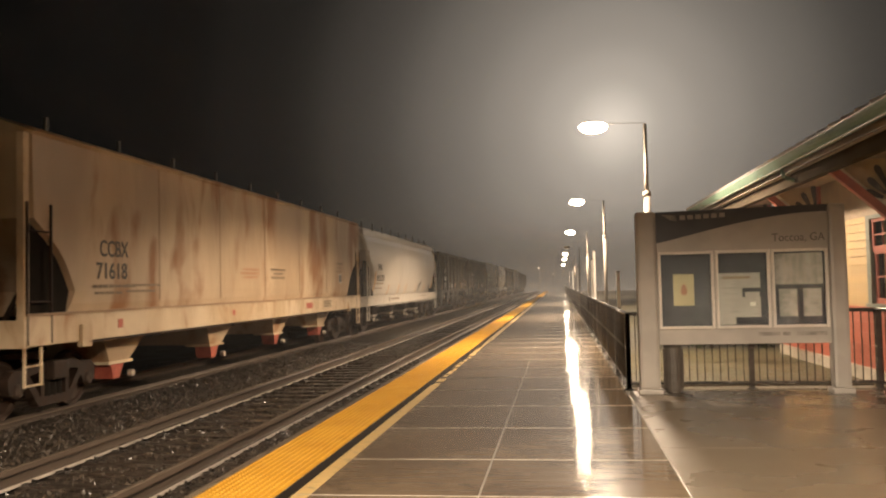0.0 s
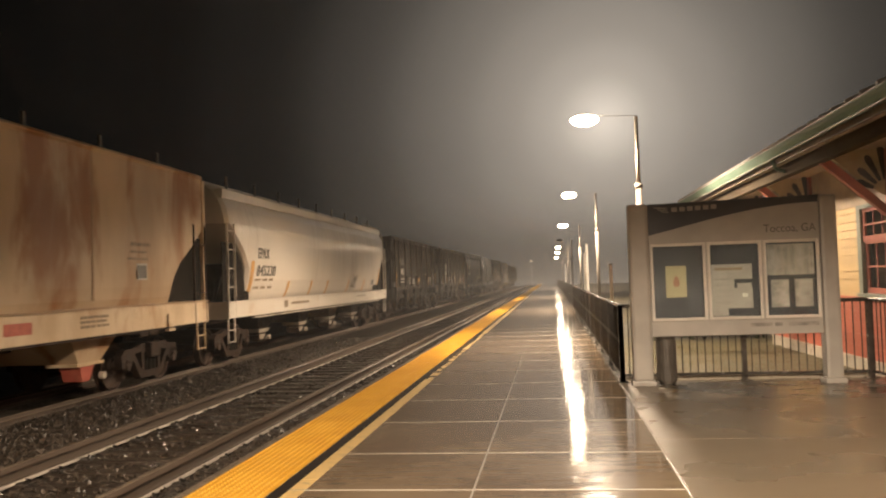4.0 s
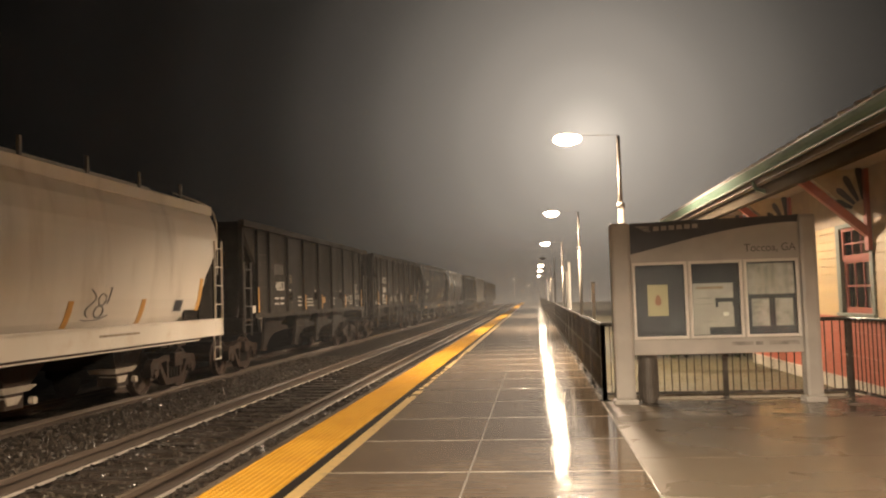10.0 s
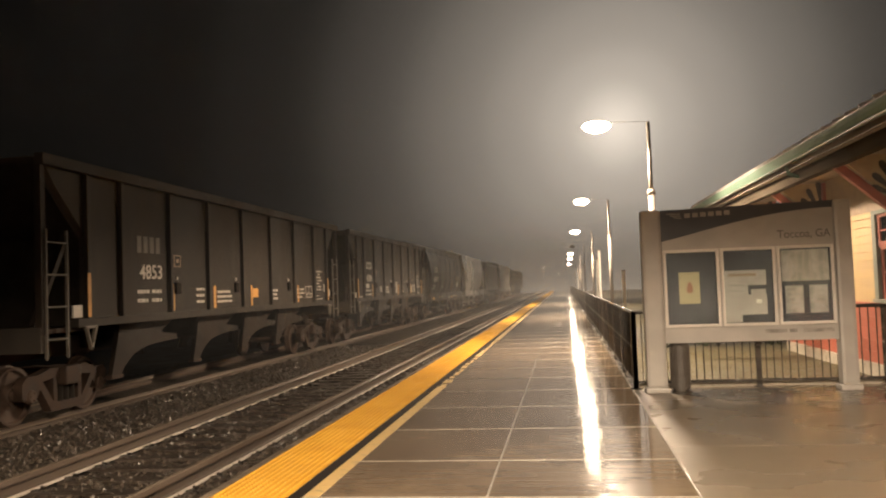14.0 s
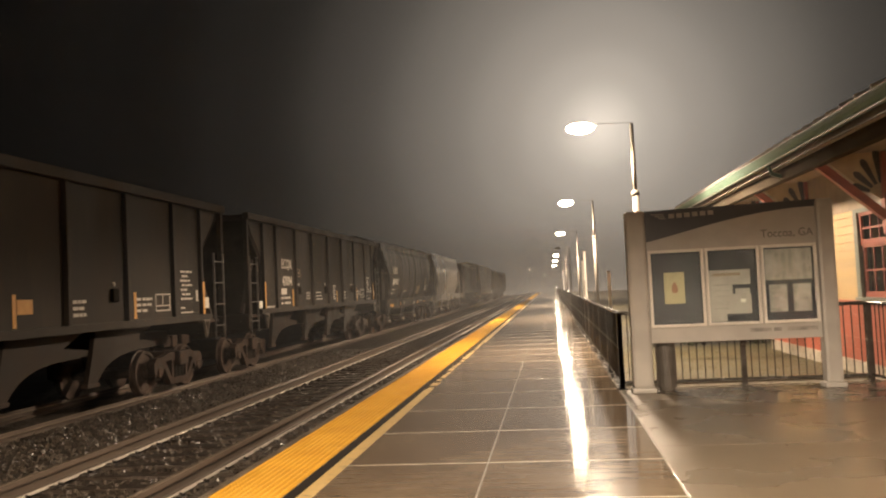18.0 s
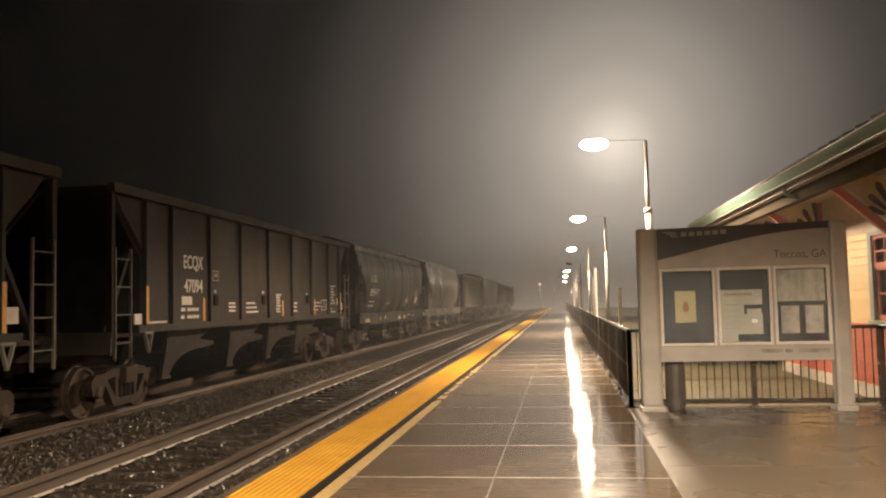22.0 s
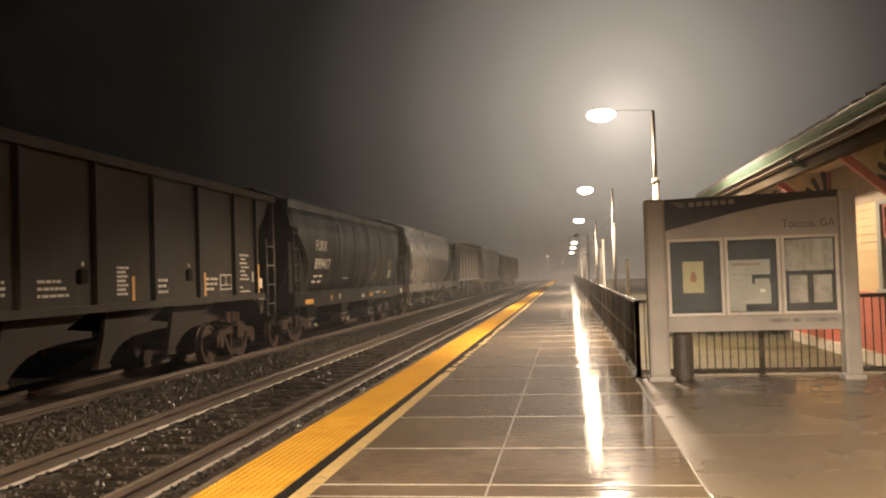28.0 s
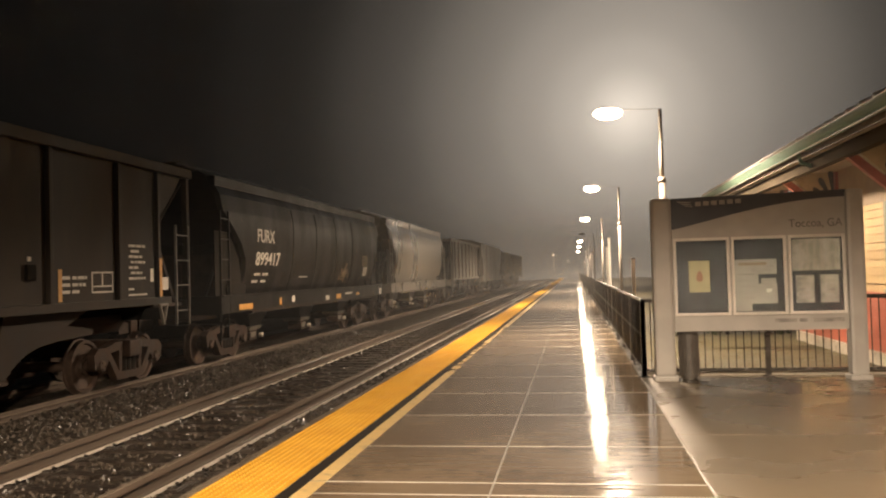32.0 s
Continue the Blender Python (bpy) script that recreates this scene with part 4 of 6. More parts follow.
def building():
    b = thing("station_building", "yellow clapboard depot with red wainscot and green eaves", "station building")
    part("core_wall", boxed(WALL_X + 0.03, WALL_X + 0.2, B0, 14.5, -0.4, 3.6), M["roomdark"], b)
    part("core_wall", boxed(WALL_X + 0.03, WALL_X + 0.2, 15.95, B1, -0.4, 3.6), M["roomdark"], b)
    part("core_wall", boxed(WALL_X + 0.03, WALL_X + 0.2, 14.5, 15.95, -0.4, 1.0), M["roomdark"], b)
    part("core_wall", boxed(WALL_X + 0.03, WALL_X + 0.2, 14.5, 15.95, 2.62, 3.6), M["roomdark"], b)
    part("end_wall", boxed(WALL_X + 0.2, 14.0, B1 - 0.2, B1, -0.4, 3.6), M["clapboard"], b)
    part("rear_wall", boxed(13.8, 14.0, B0, B1 - 0.2, -0.4, 3.6), M["clapboard"], b)
    part("end_wall", boxed(WALL_X + 0.2, 13.8, B0, B0 + 0.2, -0.4, 3.6), M["clapboard"], b)
    part("foundation", boxed(WALL_X - 0.06, WALL_X + 0.03, B0, B1, -0.42, -0.1, bevel=0.01), M["foundation"], b, "limewashed foundation course")
    for k in range(5):
        z = -0.1 + 0.208 * k
        part("wainscot_board", boxed(WALL_X - 0.012 - 0.003 * (k % 2), WALL_X + 0.03, B0, B1, z + 0.002, z + 0.206), M["red"], b)
    part("cap_rail", boxed(WALL_X - 0.075, WALL_X + 0.03, B0, B1, 0.945, 1.0, bevel=0.01), M["red"], b, "red painted cap rail")

    def board(y0, y1, z):
        bm = bmesh.new()
        v = [(WALL_X - 0.03, z), (WALL_X - 0.006, z + 0.15), (WALL_X + 0.03, z + 0.15), (WALL_X + 0.03, z)]
        a = [bm.verts.new((x, y0, zz)) for x, zz in v]
        c = [bm.verts.new((x, y1, zz)) for x, zz in v]
        bm.faces.new(a)
        bm.faces.new(c[::-1])
        for i in range(4):
            j = (i + 1) % 4
            bm.faces.new((a[i], c[i], c[j], a[j]))
        bmesh.ops.recalc_face_normals(bm, faces=bm.faces[:])
        part("clapboard", bm, M["clapboard"], b)

    for k in range(11):
        z = 1.0 + 0.151 * k
        board(B0, 14.43, z)
        board(16.08, B1, z)
    part("frieze_board", boxed(WALL_X - 0.035, WALL_X + 0.03, B0, B1, 2.62, 3.5), M["soffit"], b, "brown board closing the top of the wall")
    w = part("window", boxed(WALL_X - 0.05, WALL_X + 0.03, 14.43, 14.55, 1.0, 2.62), M["trim"], b, "sash window with red sashes and grey-green casing")
    part("casing", boxed(WALL_X - 0.05, WALL_X + 0.03, 15.9, 16.08, 1.0, 2.62), M["trim"], w)
    part("casing", boxed(WALL_X - 0.052, WALL_X + 0.03, 14.55, 15.9, 2.55, 2.62), M["trim"], w)
    part("sill", boxed(WALL_X - 0.1, WALL_X + 0.05, 14.38, 16.07, 1.0, 1.06, bevel=0.008), M["trim"], w)
    for z0, z1, dx in ((1.06, 2.0, 0.03), (1.97, 2.56, 0.0)):
        fr = bmesh.new()
        for ya, yb in ((14.55, 14.64), (15.81, 15.9)):
            box(fr, WALL_X - 0.01 + dx, WALL_X + 0.03 + dx, ya, yb, z0, z1)
        for za, zb in ((z0, z0 + 0.1), (z1 - 0.07, z1)):
            box(fr, WALL_X - 0.008 + dx, WALL_X + 0.028 + dx, 14.64, 15.81, za, zb)
        for k in (1, 2):
            yk = 14.64 + 1.17 * k / 3
            box(fr, WALL_X + dx, WALL_X + 0.024 + dx, yk - 0.014, yk + 0.014, z0 + 0.1, z1 - 0.07)
        box(fr, WALL_X + 0.001 + dx, WALL_X + 0.023 + dx, 14.64, 15.81, (z0 + z1) / 2 - 0.014, (z0 + z1) / 2 + 0.014)
        part("sash", fr, M["red"], w, "red painted sash with small panes")
        part("pane", boxed(WALL_X + 0.01 + dx, WALL_X + 0.016 + dx, 14.64, 15.81, z0 + 0.1, z1 - 0.07), M["pane"], w)
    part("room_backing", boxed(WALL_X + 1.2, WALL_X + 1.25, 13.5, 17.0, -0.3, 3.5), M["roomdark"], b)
    # roof and eaves
    ex, ez = 4.12, 3.58
    rise = 0.38
    bm = bmesh.new()
    prof = [(ex + 0.02, ez), (9.7, ez + rise * 5.58), (9.7, ez + rise * 5.58 + 0.12), (ex + 0.02, ez + 0.09)]
    a = [bm.verts.new((x, B0 - 1, z)) for x, z in prof]
    c = [bm.verts.new((x, ROOF_END, z)) for x, z in prof]
    bm.faces.new(a), bm.faces.new(c[::-1])
    for i in range(4):
        j = (i + 1) % 4
        bm.faces.new((a[i], c[i], c[j], a[j]))
    bmesh.ops.recalc_face_normals(bm, faces=bm.faces[:])
    roof = part("roof", bm, M["soffit"], b, "dark roof slope")
    top = ez + rise * 5.58
    back = [(9.7, top), (15.3, ez), (15.3, ez + 0.1), (9.7, top + 0.12)]
    part("rear_roof", rings(bmesh.new(), [[(x, y, z) for x, z in back] for y in (B0 - 1, ROOF_END)]), M["soffit"], roof)
    gable = [(WALL_X, 3.6), (13.9, 3.6), (9.7, top - 0.02), (WALL_X, 4.08)]
    for y in (B0, B1 - 0.2):
        part("gable", rings(bmesh.new(), [[(x, v, z) for x, z in gable] for v in (y, y + 0.2)]), M["clapboard"], b)
    rib_mesh = as_mesh(rod(bmesh.new(), (-0.1, 0, 0.175), (5.5, 0, 0.175 + 5.6 * rise), 0.048, 10), M["signgrey"], "roof_rib", smooth=True)
    for k in range(47):
        piece("roof_rib", rib_mesh, roof, ex, B0 - 0.8 + 0.57 * k, ez)
    g = bmesh.new()
    prof = [(ex - 0.14, ez + 0.13), (ex - 0.15, ez + 0.13), (ex - 0.15, ez + 0.10), (ex - 0.135, ez + 0.05), (ex - 0.11, ez), (ex - 0.08, ez - 0.035), (ex, ez - 0.035), (ex, ez + 0.13), (ex - 0.01, ez + 0.13), (ex - 0.01, ez - 0.01), (ex - 0.07, ez - 0.01), (ex - 0.12, ez + 0.05)]
    rings(g, [[(x, B0 - 1, z) for x, z in prof], [(x, ROOF_END, z) for x, z in prof]])
    gut = part("gutter", g, M["roofgreen"], b, "green metal eaves gutter")
    part("gutter_lip", boxed(ex - 0.157, ex - 0.143, B0 - 1, ROOF_END, ez + 0.125, ez + 0.14), M["signgrey"], gut)
    part("gutter_seam", boxed(ex - 0.1, ex - 0.075, B0 - 1, ROOF_END, ez - 0.052, ez - 0.033), M["signgrey"], gut)
    dp = bmesh.new()
    rod(dp, (ex - 0.04, 16.2, ez - 0.05), (ex + 0.02, 16.2, ez - 0.22), 0.035, 8)
    rod(dp, (ex + 0.02, 16.2, ez - 0.2), (ex + 0.3, 16.2, ez - 0.3), 0.035, 8)
    part("downpipe_elbow", dp, M["roofgreen"], gut)
    part("fascia", boxed(ex + 0.03, ex + 0.07, B0 - 1, ROOF_END, ez - 0.13, ez - 0.01), M["fascia"], b)
    part("soffit", boxed(ex + 0.07, WALL_X + 0.03, B0 - 1, ROOF_END, ez - 0.12, ez - 0.08), M["soffit"], b, "brown boarded soffit")
    part("eave_beam", boxed(ex + 0.18, ex + 0.34, B0 - 0.5, ROOF_END - 0.4, ez - 0.34, ez - 0.12, bevel=0.01), M["eavewood"], b)
    for k in range(5):
        yb = 6.1 + 4.2 * k
        br = part("bracket", bar(bmesh.new(), (ex + 0.3, yb, 3.3), (WALL_X - 0.03, yb, 2.35), 0.13, 0.13), M["red"], b, "red knee brace under a cream sunburst panel")
        bm = bmesh.new()
        tri = [(ex + 0.36, 3.44), (WALL_X - 0.02, 3.44), (WALL_X - 0.02, 2.62), (5.0, 2.95)]
        a = [bm.verts.new((x, yb + 0.03, z)) for x, z in tri]
        c = [bm.verts.new((x, yb + 0.08, z)) for x, z in tri]
        bm.faces.new(a), bm.faces.new(c[::-1])
        for i in range(4):
            j = (i + 1) % 4
            bm.faces.new((a[i], c[i], c[j], a[j]))
        bmesh.ops.recalc_face_normals(bm, faces=bm.faces[:])
        part("sunburst_panel", bm, M["fan"], br, "cream sunburst panel")
        for q in range(4):
            an = radians(96 + 20 * q)
            r0, r1 = 0.22, 0.78 - 0.09 * q
            pb = bmesh.new()
            cx, cz = WALL_X - 0.08, 2.72
            pts = [(r0, -0.025), (r1 - 0.08, -0.055), (r1 - 0.02, -0.035), (r1, 0.0), (r1 - 0.02, 0.035), (r1 - 0.08, 0.055), (r0, 0.025)]
            w2 = [(cx + r * math.cos(an) - s * math.sin(an), cz + r * math.sin(an) + s * math.cos(an)) for r, s in pts]
            rings(pb, [[(x, yb + 0.018, z) for x, z in w2], [(x, yb + 0.032, z) for x, z in w2]])
            # raised dark petal paints the shade of a slot cut through the panel
            part("sunburst_slot", pb, M["darkwood"], br)
        part("wall_post", boxed(WALL_X - 0.1, WALL_X - 0.03, yb - 0.08, yb + 0.08, 2.1, 3.44, bevel=0.008), M["red"], br)
    return b


def hedge():
    """Dark shrubs added behind the lawn and sign, keeping bright sky out of the apron's reflection: many small leaf
    clumps on bare stems.
    """
    rng = np.random.default_rng(12)
    for cx in (3.1, 4.1, 5.2):
        h = thing("shrub", "dark evergreen shrub at the back of the lawn", "shrub", "shrubs", cx, 24.3, -0.4)
        st = bmesh.new()
        for k in range(5):
            a = 1.26 * k
            rod(st, (0, 0, 0), (0.35 * math.cos(a), 0.35 * math.sin(a), 1.2), 0.03, 6, 0.012)
        part("stems", st, M["darkwood"], h)
        n = 2600
        d = rng.normal(0, 1, (n, 3))
        d /= np.linalg.norm(d, axis=1)[:, None]
        r = rng.random(n) ** 0.4
        lump = 1 + 0.18 * np.sin(5 * d[:, 0] + cx) + 0.15 * np.cos(7 * d[:, 2])
        c = d * (r * lump)[:, None] * np.array((0.72, 0.6, 0.85)) + np.array((0, 0, 1.05))
        u, w = rng.normal(0, 0.045, (n, 3)), rng.normal(0, 0.03, (n, 3))
        v = np.stack([c - u, c + w, c + u, c - w], 1).reshape(-1, 3)
        me = bpy.data.meshes.new("leaves")
        me.from_pydata(v.tolist(), [], np.arange(4 * n).reshape(-1, 4).tolist())
        me.materials.append(M["leaf"])
        ob = new("leaves", me)
        ob.parent = h
        tagged(ob, kind="stuff")


def mist_glow_wall():
    """An added glowing wall that hides the horizon, in the same painted mist tones as the night air above it."""
    m = bpy.data.materials.new("mist_glow")
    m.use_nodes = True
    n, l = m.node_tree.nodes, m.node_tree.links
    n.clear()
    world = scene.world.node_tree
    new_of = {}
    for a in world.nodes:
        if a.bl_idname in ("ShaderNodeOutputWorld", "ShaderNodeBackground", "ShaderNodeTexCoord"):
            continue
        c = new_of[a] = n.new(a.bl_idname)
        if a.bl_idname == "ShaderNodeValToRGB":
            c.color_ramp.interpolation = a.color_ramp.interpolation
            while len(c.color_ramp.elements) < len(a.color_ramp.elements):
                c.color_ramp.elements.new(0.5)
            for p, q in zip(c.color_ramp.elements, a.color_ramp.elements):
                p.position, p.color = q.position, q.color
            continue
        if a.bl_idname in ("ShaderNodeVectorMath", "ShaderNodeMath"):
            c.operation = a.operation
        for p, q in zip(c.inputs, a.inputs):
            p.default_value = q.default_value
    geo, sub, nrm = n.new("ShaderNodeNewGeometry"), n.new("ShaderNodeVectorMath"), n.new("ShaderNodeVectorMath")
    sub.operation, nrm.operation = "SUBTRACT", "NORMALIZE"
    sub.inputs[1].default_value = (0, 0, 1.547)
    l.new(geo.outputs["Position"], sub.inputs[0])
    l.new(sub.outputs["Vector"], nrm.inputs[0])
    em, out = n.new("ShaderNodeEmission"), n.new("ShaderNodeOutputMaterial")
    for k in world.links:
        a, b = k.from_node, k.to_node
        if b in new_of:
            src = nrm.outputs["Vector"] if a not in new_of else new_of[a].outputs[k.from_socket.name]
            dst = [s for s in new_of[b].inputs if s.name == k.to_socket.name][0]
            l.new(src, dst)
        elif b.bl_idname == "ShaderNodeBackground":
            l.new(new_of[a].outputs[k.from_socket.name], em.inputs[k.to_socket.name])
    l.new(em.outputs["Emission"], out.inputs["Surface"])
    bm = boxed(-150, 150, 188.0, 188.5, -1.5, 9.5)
    tagged(part("backdrop", bm, m), "pale glowing wall of mist closing the far distance", "mist", kind="structure")


MIST_Y = (13.4, 29.4, 49.5, 75.0, 95.0, 121.0, 150.0)
MIST_DENSITY = (13.0, 100.0, 0.036, 0.14)      # from the first layer to the last


def mist_layers():
    """Drifting mist in thin layers of fine droplets across the line: they give off no light, the platform lamps light them."""
    m = bpy.data.materials.new("mist_droplets")
    m.use_nodes = True
    n, l = m.node_tree.nodes, m.node_tree.links
    n.clear()
    out, clear = n.new("ShaderNodeOutputMaterial"), n.new("ShaderNodeBsdfTransparent")
    drops, behind = n.new("ShaderNodeBsdfDiffuse"), n.new("ShaderNodeBsdfTranslucent")
    both, veil = n.new("ShaderNodeMixShader"), n.new("ShaderNodeMixShader")
    for q in (drops, behind):
        q.inputs["Color"].default_value = (0.9, 0.9, 0.9, 1)
    both.inputs["Fac"].default_value = 0.5
    geo, sep, tex = n.new("ShaderNodeNewGeometry"), n.new("ShaderNodeSeparateXYZ"), n.new("ShaderNodeTexNoise")
    tex.inputs["Scale"].default_value, tex.inputs["Detail"].default_value = 0.12, 3
    low, high, wisp, thick = (n.new("ShaderNodeMapRange") for _ in range(4))
    low.interpolation_type = high.interpolation_type = "SMOOTHSTEP"
    # thin over the ground, thickest at head height, gone above the lamps
    for q, v in ((low, (-0.4, 1.6, 0.0, 1.0)), (high, (5.0, 11.0, 1.0, 0.0)), (wisp, (0.3, 0.7, 0.75, 1.25)), (thick, MIST_DENSITY)):
        for key, x in zip(("From Min", "From Max", "To Min", "To Max"), v):
            q.inputs[key].default_value = x
    l.new(geo.outputs["Position"], sep.inputs[0])
    l.new(geo.outputs["Position"], tex.inputs["Vector"])
    l.new(sep.outputs["Z"], low.inputs["Value"])
    l.new(sep.outputs["Z"], high.inputs["Value"])
    l.new(tex.outputs["Fac"], wisp.inputs["Value"])
    l.new(sep.outputs["Y"], thick.inputs["Value"])
    fac = thick.outputs["Result"]
    for q in (low, high, wisp):
        mul = n.new("ShaderNodeMath")
        mul.operation = "MULTIPLY"
        l.new(fac, mul.inputs[0])
        l.new(q.outputs["Result"], mul.inputs[1])
        fac = mul.outputs["Value"]
    l.new(drops.outputs[0], both.inputs[1])
    l.new(behind.outputs[0], both.inputs[2])
    l.new(fac, veil.inputs["Fac"])
    l.new(clear.outputs[0], veil.inputs[1])
    l.new(both.outputs[0], veil.inputs[2])
    l.new(veil.outputs[0], out.inputs["Surface"])
    me = bpy.data.meshes.new("mist")
    verts = [(x, y, z) for y in MIST_Y for x, z in ((-90, -0.45), (70, -0.45), (70, 12), (-90, 12))]
    me.from_pydata(verts, [], [[4 * k + i for i in range(4)] for k in range(len(MIST_Y))])
    me.materials.append(m)
    tagged(new("mist", me), "thin drifting night mist lit by the platform lamps", "mist", kind="stuff")


def far_lights():
    for x, y, z in ((-2.6, 110.0, 3.6), (-1.0, 150.0, 3.2), (0.2, 190.0, 2.6)):
        ob = part("far_signal", rod(bmesh.new(), (0, 0, 0), (0, 0.2, 0), 0.09, 12), M["farlight"])
        ob.location = (x, y, z)
        tagged(ob, "small distant light beside the line", "signal light", "far lights")
        rod_bm = rod(bmesh.new(), (0, 0.1, -z - 0.4), (0, 0.1, -0.05), 0.025, 8)
        part("mast", rod_bm, M["pole"], ob)


ground()
ballast_bed()
ballast_stones()
track("near_track", NEAR_X - 0.03, "near track, wet brown rails with sprung clips on dark timber ties", -0.035, True)
track("far_track", FAR_X, "far track under the freight train on dark timber ties", RAIL_Z, False)
platform()
plaza()
yard()
railings()
lamps()
marker_posts()
station_sign()
litter_bin()
building()
mist_glow_wall()
mist_layers()
far_lights()
hedge()

# ---- freight train ----
TRAVEL = (-94.5506, -179.5558, 1257.6831, -3409.7793, 4822.9471, -3418.1894, 954.6437)


def travel(t):
    """How far the train has rolled along y at t seconds."""
    u = t / 32.0
    return sum(c * u ** (k + 1) for k, c in enumerate(TRAVEL))


WHEEL_R = 0.42
CARS, AXLES = [], []


def sideframe_mesh():
    """Cast side frame: one plate with a spring window and two side windows."""
    bm = bmesh.new()
    outer = [(-1.08, 0.38), (-1.1, 0.6), (-0.98, 0.7), (-0.75, 0.7), (-0.45, 0.77), (0.45, 0.77), (0.75, 0.7), (0.98, 0.7), (1.1, 0.6), (1.08, 0.38), (0.76, 0.38), (0.68, 0.5), (0.4, 0.14), (-0.4, 0.14), (-0.68, 0.5), (-0.76, 0.38)]
    holes = [[(-0.27, 0.27), (0.27, 0.27), (0.27, 0.6), (-0.27, 0.6)], [(-0.62, 0.6), (-0.36, 0.28), (-0.36, 0.63)], [(0.36, 0.63), (0.36, 0.28), (0.62, 0.6)]]
    for lp in [outer] + holes:
        vs = [bm.verts.new((-0.07, y, z)) for y, z in lp]
        for i in range(len(vs)):
            bm.edges.new((vs[i], vs[(i + 1) % len(vs)]))
    bmesh.ops.triangle_fill(bm, use_beauty=True, use_dissolve=False, edges=bm.edges[:])
    r = bmesh.ops.extrude_face_region(bm, geom=bm.faces[:])
    bmesh.ops.translate(bm, verts=[g for g in r["geom"] if isinstance(g, bmesh.types.BMVert)], vec=(0.14, 0, 0))
    bmesh.ops.recalc_face_normals(bm, faces=bm.faces[:])
    return as_mesh(bm, M["truck"], "sideframe")


def wheelset_mesh():
    bm = bmesh.new()
    for s in (-1, 1):
        prof = [(0.685, 0.448), (0.715, 0.448), (0.725, 0.425), (0.82, 0.418), (0.82, 0.37), (0.78, 0.35), (0.77, 0.2), (0.79, 0.14), (0.82, 0.13), (0.82, 0.085), (0.685, 0.085)]
        loops = [[(s * x, r * math.cos(a), r * math.sin(a)) for a in [2 * math.pi * k / 28 for k in range(28)]] for x, r in prof]
        rings(bm, loops)
    rod(bm, (-1.02, 0, 0), (1.02, 0, 0), 0.085, 12)
    for s in (-1, 1):
        rod(bm, (s * 1.06, 0, 0), (s * 1.12, 0, 0), 0.11, 12, 0.09)
        for k in range(3):
            a = 2.09 * k
            rod(bm, (s * 1.11, 0.055 * math.cos(a), 0.055 * math.sin(a)), (s * 1.135, 0.055 * math.cos(a), 0.055 * math.sin(a)), 0.018, 6)
    return as_mesh(bm, M["wheel"], "wheelset")


SIDEFRAME, WHEELSET = sideframe_mesh(), wheelset_mesh()
SPRING = as_mesh(rod(bmesh.new(), (0, 0, 0.26), (0, 0, 0.52), 0.068, 10), M["recess"], "spring")


def truck(car, y, turning):
    t = part("truck", boxed(-1.2, 1.2, -0.2, 0.2, 0.5, 0.78, bevel=0.03), M["truck"], car, "grimy cast steel truck")
    t.location = (0, y, 0)
    for s in (-1.0, 1.0):
        piece("sideframe", SIDEFRAME, t, s * 1.02)
        for d in (-0.15, 0.0, 0.15):
            piece("spring", SPRING, t, s * 1.03, d)
    for d in (-0.89, 0.89):
        w = piece("wheelset", WHEELSET, t, 0, d, WHEEL_R)
        if turning:
            AXLES.append((w, d))


def ladder(car, y0, y1, z0, z1, x, material, n):
    bm = bmesh.new()
    for y in (y0, y1):
        box(bm, x - 0.02, x + 0.02, y - 0.013, y + 0.013, z0, z1)
    for k in range(n):
        z = z0 + (z1 - z0) * (k + 0.6) / n
        rod(bm, (x, y0, z), (x, y1, z), 0.013, 6)
    return part("ladder", bm, material, car, "steel end ladder")


def step(car, y0, y1, x, material):
    bm = bmesh.new()
    for y in (y0, y1):
        box(bm, x - 0.016, x + 0.016, y - 0.013, y + 0.013, 0.52, 1.08)
    for z in (0.54, 0.8):
        box(bm, x - 0.03, x + 0.03, y0, y1, z - 0.01, z + 0.01)
    part("stirrup_step", bm, material, car)


def coupler(car, y, out):
    bm = bmesh.new()
    box(bm, -0.12, 0.12, min(y, y + 0.5 * out), max(y, y + 0.5 * out), 0.78, 0.98)
    box(bm, -0.17, 0.17, min(y + 0.35 * out, y + 0.62 * out), max(y + 0.35 * out, y + 0.62 * out), 0.74, 1.02, 0.04)
    part("coupler", bm, M["truck"], car)


def shell(levels, length, material, car, near, far=None):
    """A hopper shell: levels of (z, half width), with end insets given as (z, inset) tables."""
    bm = bmesh.new()
    loops = []
    for z, w in levels:
        a, b = (float(np.interp(z, [q[0] for q in tab], [q[1] for q in tab])) for tab in (near, far or near))
        y0, y1, r = a, length - b, 0.08
        loops.append([(-w, y0 + r, z), (-w + r, y0, z), (w - r, y0, z), (w, y0 + r, z), (w, y1 - r, z), (w - r, y1, z), (-w + r, y1, z), (-w, y1 - r, z)])
    return part("body", rings(bm, loops), material, car)


ROUND_NEAR = ((1.42, 1.38), (1.53, 1.41), (1.88, 1.47), (2.18, 1.41), (2.51, 1.12), (2.82, 0.68), (3.0, 0.42), (3.16, 0.17), (4.1, 0.17), (4.4, 0.34))
ROUND_FAR = ((1.42, 1.02), (1.49, 1.02), (1.95, 0.98), (2.35, 0.82), (2.7, 0.48), (3.05, 0.15), (4.1, 0.13), (4.4, 0.3))
FLAT_NEAR = ((1.45, 1.0), (1.61, 1.09), (1.8, 1.16), (2.0, 1.05), (2.24, 0.88), (2.47, 0.64), (2.62, 0.42), (2.79, 0.17), (3.9, 0.12), (4.4, 0.16))
